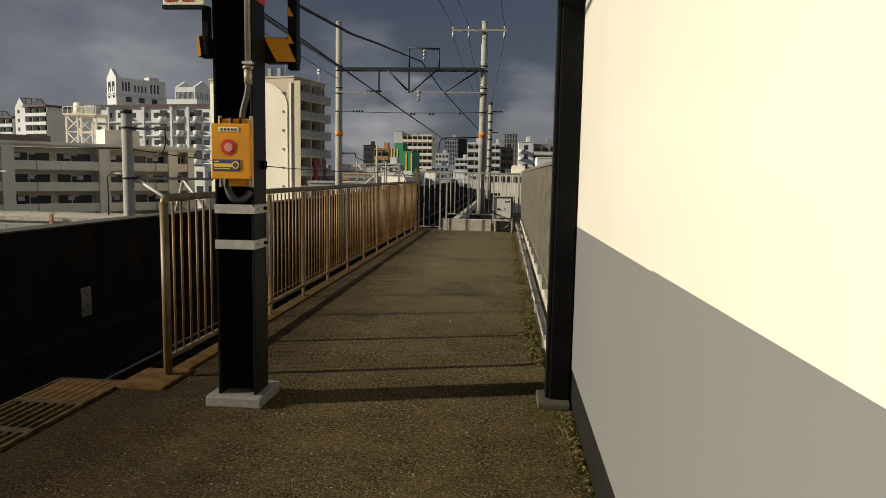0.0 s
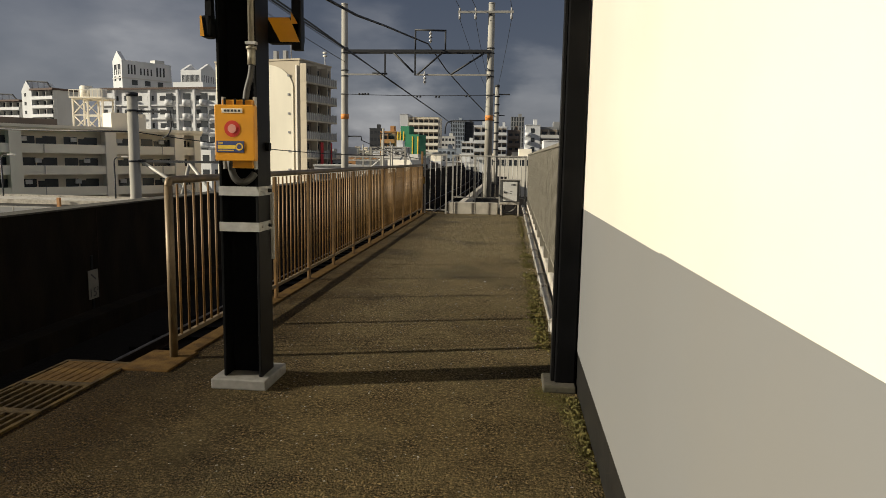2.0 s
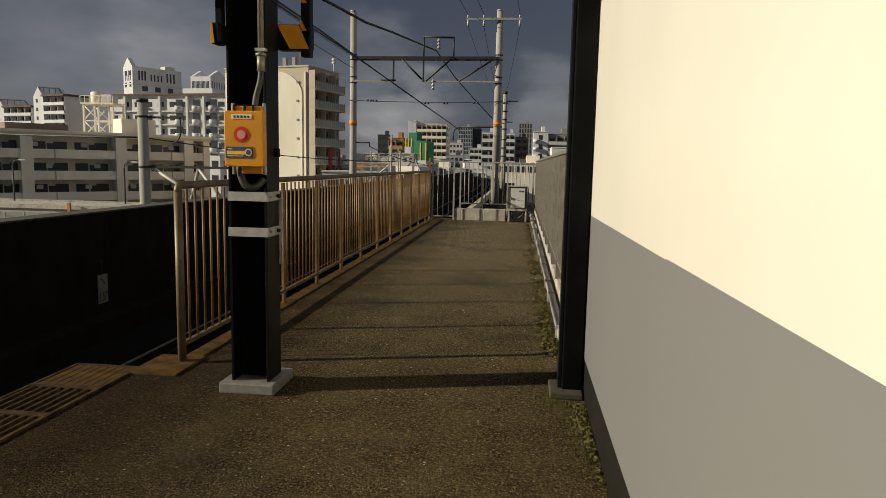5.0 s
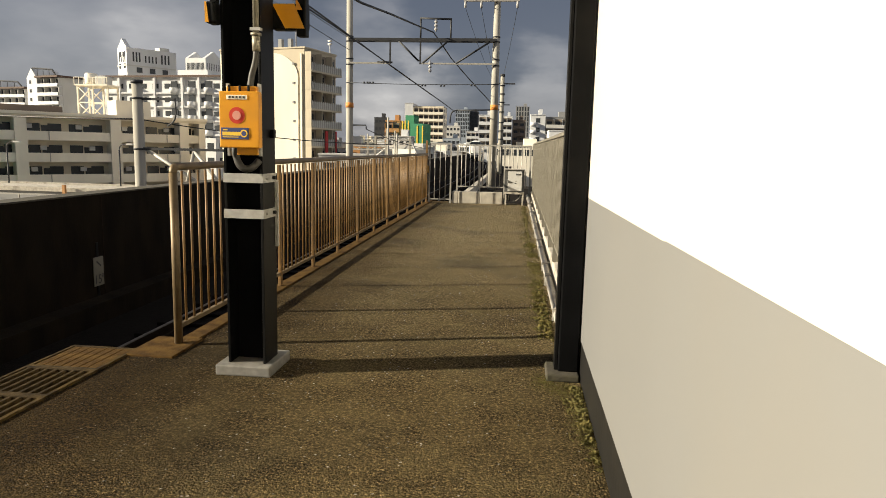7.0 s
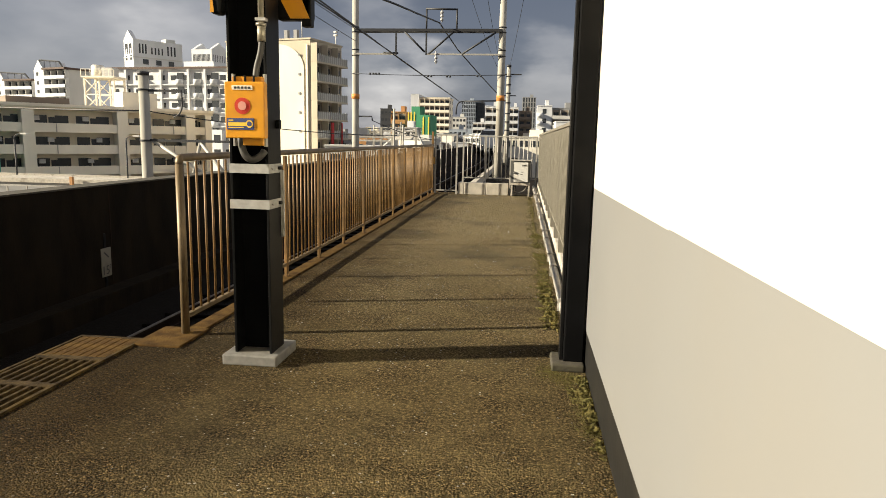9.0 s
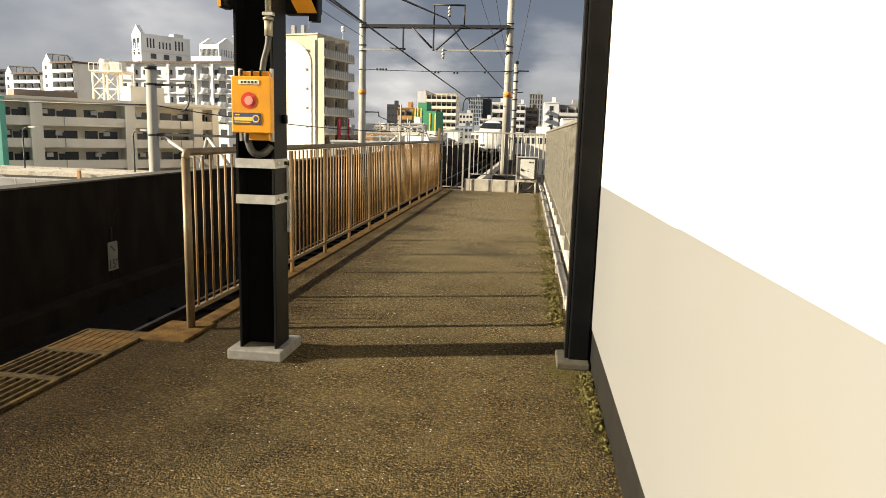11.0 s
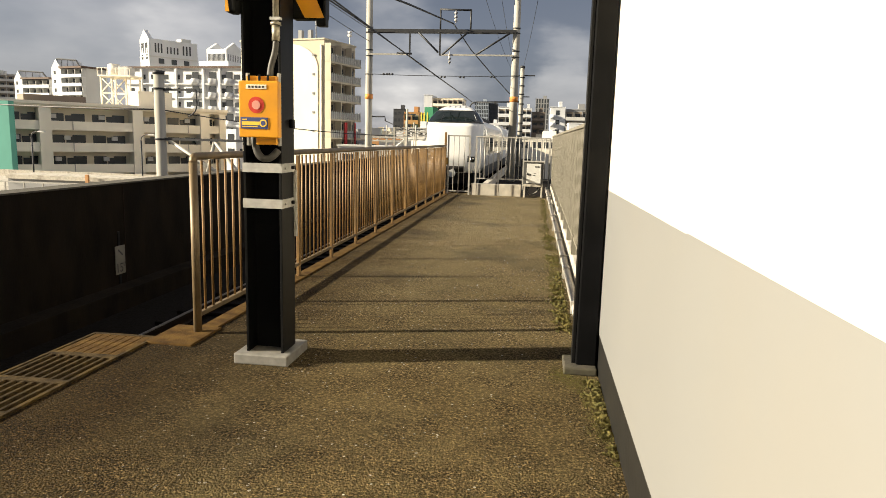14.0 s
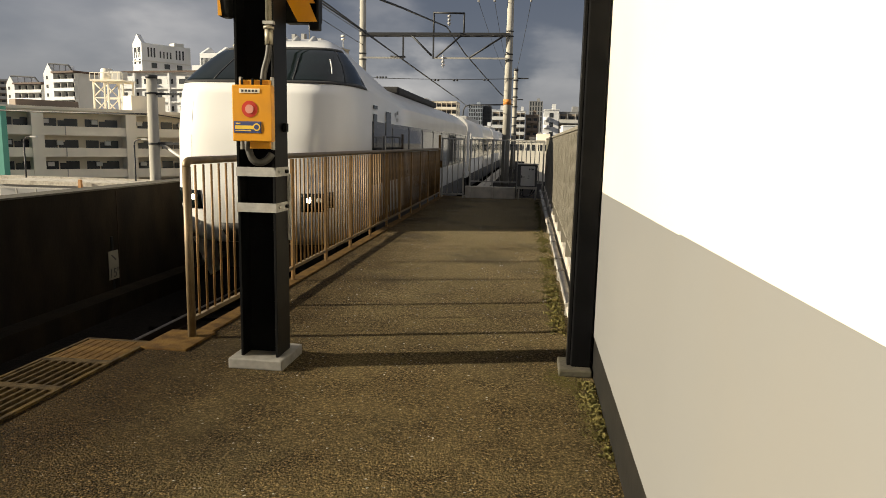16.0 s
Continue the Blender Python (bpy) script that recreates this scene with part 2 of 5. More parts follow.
    l.new(dr.outputs[0], edge_brown.inputs[0]); l.new(gain.outputs[0], edge_brown.inputs[1])
    l.new(edge_brown.outputs[0], b.inputs["Base Color"])
    bp = next(q for q in n if q.type == "BUMP")
    bp.inputs["Distance"].default_value = 0.022
    b.inputs["Specular IOR Level"].default_value = 0.1
    hm = n.new("ShaderNodeMath"); hm.operation = "MULTIPLY_ADD"
    hm.inputs[1].default_value = -1.2
    rough = bp.inputs["Height"].links[0].from_socket
    l.new(st.outputs["Distance"], hm.inputs[0]); l.new(rough, hm.inputs[2])
    hv = n.new("ShaderNodeMath"); hv.operation = "ADD"
    l.new(hm.outputs[0], hv.inputs[0]); l.new(s2.outputs[2], hv.inputs[1])
    hp = n.new("ShaderNodeMath"); hp.operation = "MULTIPLY_ADD"; hp.inputs[1].default_value = 2.8
    l.new(deep.outputs[0], hp.inputs[0]); l.new(hv.outputs[0], hp.inputs[2])
    l.new(hp.outputs[0], bp.inputs["Height"])
    return m


M_ASPHALT = asphalt_material()
M_CONCRETE = material("concrete", (0.36, 0.33, 0.28), (0.24, 0.22, 0.185), 0.85, 0, 6, 0.35, 50, (0.10, 0.085, 0.06), 0.6, 2.2)
M_PALE_CONCRETE = material("pale_concrete", (0.50, 0.46, 0.39), (0.36, 0.33, 0.28), 0.85, 0, 5, 0.35, 45, (0.10, 0.085, 0.06), 0.7, 1.6)
# dirty concrete, its colour taken down to near black to deepen the track-side shade
M_SHADED_CONCRETE = material("dark_shaded_concrete", (0.0145, 0.0100, 0.0054), (0.0055, 0.0038, 0.0022), 0.9, 0, 3, 0.4, 30, (0.010, 0.008, 0.006), 0.7, 1.0, stretch=(1, 1, 0.4), spec=0.1)
M_COPING = material("rusty_coping", (0.108, 0.062, 0.017), (0.046, 0.024, 0.008), 0.9, 0, 9, 0.5, 60, (0.06, 0.034, 0.013), 0.7, 2.5, spec=0.1)
# ballast with the shade of the track bed put into its near-black colour
M_BED_SHADE = material("ballast", (0.0035, 0.0027, 0.002), (0.008, 0.006, 0.0042), 0.95, 0, 26, 1.0, 30, spec=0.1)
M_RAIL = material("rail_steel", (0.20, 0.18, 0.155), (0.12, 0.105, 0.09), 0.35, 0.3, 20)
M_RUST = material("rail_rust", (0.022, 0.014, 0.009), (0.013, 0.009, 0.006), 0.9, 0, 20, spec=0.1)
M_PAD_DARK = material("stained_pad", (0.066, 0.057, 0.042), (0.038, 0.032, 0.024), 0.9, 0, 14, 0.5, 40, (0.06, 0.06, 0.02), 0.5, 5)
M_BLACK_PAINT = material("black_paint", (0.0045, 0.0046, 0.0053), (0.0032, 0.0033, 0.0036), 0.5, 0, 5, 0.1, 30, (0.012, 0.011, 0.010), 0.4, 4, spec=0.06)
M_DARK_GREY = material("dark_grey_paint", (0.0065, 0.0065, 0.0068), (0.0048, 0.0048, 0.005), 0.45, 0, 5, 0.05, 30, spec=0.12)
M_BAND = material("galvanised_band", (0.46, 0.45, 0.43), (0.33, 0.325, 0.31), 0.5, 0.4, 18, 0.1, 40, (0.25, 0.19, 0.11), 0.5, 6)
M_PAD = material("grey_pad_paint", (0.185, 0.178, 0.166), (0.135, 0.130, 0.12), 0.7, 0, 18, 0.2, 40, (0.14, 0.11, 0.07), 0.5, 6)
M_GALV = material("galvanised_steel", (0.42, 0.40, 0.36), (0.31, 0.295, 0.265), 0.5, 0.1, 14, 0.1, 60)
M_CONDUIT = material("conduit", (0.33, 0.30, 0.23), (0.23, 0.21, 0.165), 0.5, 0.3, 20, 0.1)
M_RUBBER = material("grey_rubber", (0.050, 0.047, 0.041), (0.030, 0.028, 0.025), 0.6, 0, 30)
M_FENCE = material("bronze_fence", (0.245, 0.138, 0.044), (0.140, 0.077, 0.025), 0.55, 0.08, 7, 0.06, 40, (0.09, 0.05, 0.022), 0.4, 3, vary=0.25)
M_FENCE_RAIL = material("fence_rail", (0.19, 0.135, 0.072), (0.12, 0.084, 0.045), 0.5, 0.3, 9, 0.06, 40)
M_YELLOW = material("yellow_paint", (0.60, 0.265, 0.010), (0.53, 0.225, 0.010), 0.38, 0, 6, 0.03, 30, (0.40, 0.20, 0.03), 0.35, 7)
M_RED = material("red_paint", (0.52, 0.04, 0.02), (0.42, 0.03, 0.016), 0.4)
M_PINK = material("faded_button", (0.62, 0.30, 0.24), (0.5, 0.22, 0.18), 0.4)
M_BLUE = material("label_blue", (0.045, 0.06, 0.17), (0.035, 0.05, 0.14), 0.4)
M_LABEL = material("label_cream", (0.72, 0.66, 0.54), (0.64, 0.58, 0.46), 0.5)
M_INK = material("ink", (0.03, 0.03, 0.03), (0.02, 0.02, 0.02), 0.5)
M_GOLD = material("label_yellow", (0.72, 0.48, 0.05), (0.6, 0.4, 0.04), 0.5)
M_WHITE_WALL = material("cream_wall_panel", (0.80, 0.76, 0.66), (0.78, 0.74, 0.64), 0.30, 0, 1.2, 0.015, 3, (0.66, 0.61, 0.51), 0.25, 0.9)
M_GREY_WALL = material("grey_wall_panel", (0.226, 0.226, 0.224), (0.217, 0.217, 0.215), 0.32, 0, 1.2, 0.015, 3, (0.25, 0.23, 0.20), 0.3, 0.9)
M_SKIRT = material("wall_skirting", (0.013, 0.0125, 0.0115), (0.009, 0.0085, 0.008), 0.5, 0, 8, 0.1, 30, (0.035, 0.031, 0.025), 0.4, 5, spec=0.25)
M_PANEL = material("fence_panel", (0.215, 0.198, 0.160), (0.165, 0.152, 0.123), 0.55, 0.15, 3, 0.08, 30, (0.17, 0.145, 0.11), 0.5, 1.8, vary=0.12, stretch=(1, 1, 0.3))
M_PIPE = material("pale_pipe", (0.40, 0.375, 0.335), (0.30, 0.28, 0.25), 0.5, 0, 8, 0.05, 40, (0.2, 0.17, 0.12), 0.5, 5)
M_WEED = material("weed", (0.082, 0.076, 0.012), (0.15, 0.118, 0.024), 0.8, 0, 12, vary=0.2)
M_MOSS = material("moss", (0.115, 0.100, 0.020), (0.085, 0.062, 0.022), 0.95, 0, 30, 0.8, 60)
M_POLE = material("pole_concrete", (0.39, 0.37, 0.32), (0.29, 0.275, 0.24), 0.85, 0, 4, 0.2, 40, (0.2, 0.175, 0.14), 0.5, 1.5, stretch=(1, 1, 0.25))
M_ORANGE = material("orange_band", (0.72, 0.27, 0.05), (0.6, 0.22, 0.04), 0.6)
M_STEEL_DARK = material("gantry_steel", (0.036, 0.037, 0.041), (0.024, 0.025, 0.028), 0.6, 0.3, 12)
M_WIRE = material("wire", (0.022, 0.022, 0.024), (0.016, 0.016, 0.018), 0.6)
M_PORCELAIN = material("porcelain", (0.42, 0.41, 0.40), (0.42, 0.41, 0.4), 0.25)
M_TRAIN = material("train_white", (0.80, 0.79, 0.76), (0.77, 0.76, 0.73), 0.16, 0, 1.5, 0.01, 4, (0.66, 0.64, 0.6), 0.25, 0.8)
M_TRAIN_GLASS = material("train_glass", (0.006, 0.011, 0.011), (0.005, 0.008, 0.008), 0.06, 0, 3, spec=0.34)
M_SIDE_GLASS = material("train_side_glass", (0.014, 0.017, 0.018), (0.010, 0.012, 0.013), 0.05, 0, 3, spec=0.5)
M_TRAIN_BAND = material("train_window_band", (0.035, 0.035, 0.036), (0.028, 0.028, 0.029), 0.12, 0, 3, spec=0.5)
M_TRAIN_DARK = material("train_under", (0.030, 0.028, 0.026), (0.018, 0.017, 0.016), 0.7, 0.1, 9, 0.2)
M_TRAIN_GREY = material("train_roof_grey", (0.42, 0.42, 0.41), (0.34, 0.34, 0.335), 0.5, 0, 6)
M_CABINET = material("cabinet_door", (0.66, 0.655, 0.63), (0.58, 0.575, 0.55), 0.4, 0, 5, 0.02, 30, (0.4, 0.36, 0.3), 0.3, 4)
M_CABINET_DARK = material("cabinet_body", (0.10, 0.10, 0.098), (0.075, 0.075, 0.073), 0.5, 0, 5)
M_GRATE = material("worn_platform_plate", (0.066, 0.046, 0.023), (0.016, 0.011, 0.006), 0.85, 0, 14, 0.6, 60, (0.12, 0.076, 0.02), 0.6, 2.4, spec=0.1)
M_GLASS_FAR = material("far_glass", (0.045, 0.05, 0.055), (0.03, 0.033, 0.036), 0.25, 0, 1)
# brown recess walls, with the shade under the balconies put into the colour
M_SHADE = material("shaded_recess_wall", (0.26, 0.215, 0.165), (0.20, 0.165, 0.125), 0.8, 0, 1)
M_GROUND = material("city_ground", (0.16, 0.15, 0.14), (0.09, 0.086, 0.08), 0.9, 0, 0.05, 0, 1, (0.06, 0.07, 0.04), 0.6, 0.02)


def far_wall(name, c, rough=0.8):
    return material(name, c, tuple(v * 0.88 for v in c), rough, 0, 0.35, 0, 1, tuple(v * 0.72 for v in c), 0.4, 0.15, stretch=(1, 1, 0.35))


# ---- mesh helpers ----
def box(bm, x0, x1, y0, y1, z0, z1, bevel=0.0):
    vs = [bm.verts.new((x, y, z)) for x in (x0, x1) for y in (y0, y1) for z in (z0, z1)]
    fs = [bm.faces.new([vs[i] for i in q]) for q in ((0, 1, 3, 2), (4, 6, 7, 5), (0, 4, 5, 1), (2, 3, 7, 6), (0, 2, 6, 4), (1, 5, 7, 3))]
    if bevel:
        es = list({e for f in fs for e in f.edges})
        bmesh.ops.bevel(bm, geom=es, offset=bevel, segments=2, profile=0.5, affect="EDGES")
    return bm


def rod(bm, p, q, r, seg=8, r2=None):
    p, q = Vector(p), Vector(q)
    r2 = r if r2 is None else r2
    m = (q - p).to_track_quat("Z", "Y").to_matrix()
    a, b = [], []
    for i in range(seg):
        u = 2 * math.pi * i / seg
        d = m @ Vector((math.cos(u), math.sin(u), 0))
        a.append(bm.verts.new(p + d * r)); b.append(bm.verts.new(q + d * r2))
    for i in range(seg):
        j = (i + 1) % seg
        f = bm.faces.new((a[i], a[j], b[j], b[i])); f.smooth = seg > 6
    bm.faces.new(a[::-1]); bm.faces.new(b)
    return bm


def tube(bm, pts, r, seg=6):
    pts = [Vector(p) for p in pts]
    rings = []
    for i, p in enumerate(pts):
        d = (pts[min(i + 1, len(pts) - 1)] - pts[max(i - 1, 0)]).normalized()
        m = d.to_track_quat("Z", "Y").to_matrix()
        rings.append([bm.verts.new(p + m @ Vector((math.cos(2 * math.pi * k / seg), math.sin(2 * math.pi * k / seg), 0)) * r) for k in range(seg)])
    for a, b in zip(rings, rings[1:]):
        for k in range(seg):
            f = bm.faces.new((a[k], a[(k + 1) % seg], b[(k + 1) % seg], b[k])); f.smooth = True
    bm.faces.new(rings[0][::-1]); bm.faces.new(rings[-1])
    return bm


def bezier(p0, p1, p2, p3, n=12):
    p0, p1, p2, p3 = map(Vector, (p0, p1, p2, p3))
    return [p0 * (1 - u) ** 3 + 3 * p1 * u * (1 - u) ** 2 + 3 * p2 * u * u * (1 - u) + p3 * u ** 3 for u in (i / n for i in range(n + 1))]


def sagging(p, q, sag, n=16):
    p, q = Vector(p), Vector(q)
    return [p.lerp(q, i / n) - Vector((0, 0, 4 * sag * (i / n) * (1 - i / n))) for i in range(n + 1)]


def mesh_of(name, bm, mat):
    bmesh.ops.recalc_face_normals(bm, faces=bm.faces)
    me = bpy.data.meshes.new(name)
    bm.to_mesh(me); bm.free()
    me.materials.append(mat)
    return me


def part(name, bm, mat, parent, label=""):
    """One mesh object under a thing or a part; the parts share the space of their thing."""
    ob = new(name, mesh_of(name, bm, mat))
    ob.parent = parent
    return tagged(ob, label)


def piece(name, me, parent, x=0, y=0, z=0, rz=0):
    ob = new(name, me)
    ob.parent = parent
    ob.matrix_basis = pose(x, y, z, 0, 0, rz)
    return ob


def thing(name, label, category, group="", m=None):
    ob = new(name)
    ob.empty_display_size = 0.2
    if m:
        ob.matrix_basis = m
    return tagged(ob, label, category, group)


def solid(name, bm, mat, label, category="", kind="", group=""):
    return tagged(new(name, mesh_of(name, bm, mat)), label, category, group, kind)


def B():
    return bmesh.new()


def blocks(*boxes, bevel=0.0):
    bm = B()
    for b in boxes:
        box(bm, *b, bevel=bevel)
    return bm


def rods(*items, seg=8):
    bm = B()
    for p, q, r in items:
        rod(bm, p, q, r, seg)
    return bm


def writing(text, size, mat, parent, m, name="lettering"):
    cu = bpy.data.curves.new(name, "FONT")
    cu.body, cu.size, cu.extrude, cu.align_x, cu.align_y = text, size, 0.001, "CENTER", "CENTER"
    tmp = new(name, cu)
    bpy.context.view_layer.update()
    me = bpy.data.meshes.new_from_object(tmp.evaluated_get(bpy.context.evaluated_depsgraph_get()))
    bpy.data.objects.remove(tmp)
    me.materials.append(mat)
    ob = new(name, me)
    ob.parent = parent
    ob.matrix_basis = m
    return ob


# ---- large structure ----
TRACK_X, RAIL_Z, BED_Z = -4.38, -1.12, -1.32


def track(y):
    """The middle of the track and its heading at y: straight past the platform, then a wide bend."""
    k = max(0.0, y - 62)
    return TRACK_X - 0.00063 * k * k, math.degrees(math.atan(0.00126 * k))


def ribbon(bm, y0, y1, step, a, b, z0, z1):
    """A bar along the track from offset a to b of its middle."""
    ys = [y0 + (y1 - y0) * i / max(1, round((y1 - y0) / step)) for i in range(max(1, round((y1 - y0) / step)) + 1)]
    rings = [[bm.verts.new((track(y)[0] + o, y, z)) for o, z in ((a, z0), (b, z0), (b, z1), (a, z1))] for y in ys]
    for p, q in zip(rings, rings[1:]):
        for k in range(4):
            bm.faces.new((p[k], p[(k + 1) % 4], q[(k + 1) % 4], q[k]))
    bm.faces.new(rings[0]); bm.faces.new(rings[-1][::-1])
    return bm


solid("ground", blocks((-2500, 2500, -1500, 4000, -9.6, -9.0)), M_GROUND, "grey city ground far below the viaduct", kind="structure")
solid("platform_slab", blocks((-3.06, 1.2, -14, 4.48, -9, -0.05), (-2.47, 1.2, 4.48, 18.2, -9, -0.05)), M_SHADED_CONCRETE, "dark concrete platform body above the track", kind="structure")
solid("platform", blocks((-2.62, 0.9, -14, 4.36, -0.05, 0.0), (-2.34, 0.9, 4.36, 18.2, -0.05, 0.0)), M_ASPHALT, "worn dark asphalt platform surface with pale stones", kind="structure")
solid("platform_coping", blocks((-2.47, -2.34, 4.80, 18.2, -0.05, 0.012), (-2.64, -2.31, 4.36, 4.797, -0.05, 0.014), bevel=0.006), M_COPING, "rust-stained concrete edge strip under the fence", kind="structure")
solid("trackbed", ribbon(B(), -14, 420, 6, -2.34, 1.76, -9, BED_Z), M_BED_SHADE, "ballast bed of the railway, shade in its near-black colour", kind="structure")
solid("viaduct_ledge", blocks((-2.6, 3.0, 18.2, 41, -9, -0.75), (-2.6, -0.9, 41, 88, -9, -0.75)), M_SHADED_CONCRETE, "dark concrete viaduct deck behind the platform end", kind="structure")
solid("viaduct_parapet", blocks((2.7, 3.0, 18.2, 41, -0.75, -0.1)), M_CONCRETE, "low concrete parapet of the viaduct", kind="structure")
solid("cable_trough", blocks((-2.55, -2.2, 18.6, 88, -0.75, -0.55), (-2.2, -2.15, 18.6, 88, -0.75, -0.42)), M_PALE_CONCRETE, "pale concrete cable trough beside the track", kind="structure")
wall_l = solid("wall_west", ribbon(B(), -14, 420, 6, -2.54, -2.19, -9, 0.55), M_SHADED_CONCRETE, "stained concrete wall along the far side of the track, shade in its near-black colour", kind="structure")
joint = mesh_of("joint", blocks((0, 0.006, -0.012, 0.012, -1.3, 0.52)), M_RUST)
for i in range(14):
    piece("joint", joint, wall_l, TRACK_X - 2.189, 1.6 + i * 2.9)
solid("wall_coping", ribbon(B(), -14, 420, 6, -2.55, -2.18, 0.552, 0.575), M_PAD_DARK, "weathered concrete coping on the wall", kind="structure")
solid("wall_ledge", ribbon(B(), -14, 420, 6, -2.19, -1.86, -1.32, -1.02), M_SHADED_CONCRETE, "dark concrete ledge at the foot of the wall", kind="structure")

for off in (-0.5335, 0.5335):
    r = thing("rail", "steel running rail with a worn bright head", "rail", "rails of the track")
    part("head", ribbon(B(), -14, 420, 4, off - 0.022, off + 0.022, RAIL_Z - 0.012, RAIL_Z), M_RAIL, r, "bright worn rail head")
    bm = B()
    ribbon(bm, -14, 420, 4, off - 0.034, off + 0.034, RAIL_Z - 0.045, RAIL_Z - 0.0125)
    ribbon(bm, -14, 420, 4, off - 0.009, off + 0.009, RAIL_Z - 0.13, RAIL_Z - 0.0455)
    ribbon(bm, -14, 420, 4, off - 0.06, off + 0.06, RAIL_Z - 0.15, RAIL_Z - 0.1305)
    part("web", bm, M_RUST, r, "dark rusty web and foot")
# sleepers take the same shade colour instead of concrete grey
sleeper_me = mesh_of("sleeper", blocks((-1.0, 1.0, -0.11, 0.11, BED_Z - 0.08, RAIL_Z - 0.152), bevel=0.01), M_BED_SHADE)
for i in range(150):
    y = -2 + i * 0.62
    tagged(piece("sleeper", sleeper_me, None, track(y)[0], y, 0), "concrete sleeper in the ballast, coloured near black for shade", "sleeper", "sleepers of the track")

# station house beside the platform: skirting, grey panels, cream panels
house = thing("station_wall", "cream and grey panelled platform building with black skirting", "wall")
house["kind"] = "structure"
WX = 0.28


def slanted(x0, x1, y0, y1, za, zb, zc, zd):
    """A flat panel whose lower edge runs from za to zb and upper edge from zc to zd."""
    bm = B()
    v = [bm.verts.new(p) for x in (x0, x1) for p in ((x, y0, za), (x, y1, zb), (x, y1, zd), (x, y0, zc))]
    for q in ((0, 1, 2, 3), (7, 6, 5, 4), (0, 4, 5, 1), (1, 5, 6, 2), (2, 6, 7, 3), (3, 7, 4, 0)):
        bm.faces.new([v[i] for i in q])
    return bm


part("wall_core", blocks((WX + 0.02, WX + 0.6, -9, 4.72, 0, 4.4)), M_SHADED_CONCRETE, house)
seams = [-9, -6.9, -4.6, -2.3, 0.0, 2.29, 4.75]
for i, (a, b) in enumerate(zip(seams, seams[1:])):
    za, zb = (1.1655 - 0.0111 * y - (0.004 if i == 5 else 0.0) for y in (a, b))
    part("skirting", blocks((WX + 0.004, WX + 0.02, a, b, -0.04, 0.245)), M_SKIRT, house, "black skirting")
    part("grey_panel", slanted(WX, WX + 0.02, a, b, 0.245, 0.245, za, zb), M_GREY_WALL, house, "satin grey lower wall panel")
    part("cream_panel", slanted(WX, WX + 0.02, a, b, za, zb, 4.4, 4.4), M_WHITE_WALL, house, "satin cream upper wall panel")
part("corner_trim", blocks((WX - 0.006, WX + 0.02, 4.752, 4.80, 0.245, 4.4)), M_DARK_GREY, house)
# unseen roof, added to end the columns and hold back sky light
solid("canopy_roof", blocks((-3.0, 0.9, -14, 5.4, 4.42, 4.62)), M_PALE_CONCRETE, "plain unseen canopy roof added over the platform", kind="structure")
# unseen wall, added to close the platform at the back
solid("wall_back", blocks((-3.0, 0.9, -14.3, -14.0, 0, 4.42)), M_PALE_CONCRETE, "plain unseen end wall added behind the platform", kind="structure")


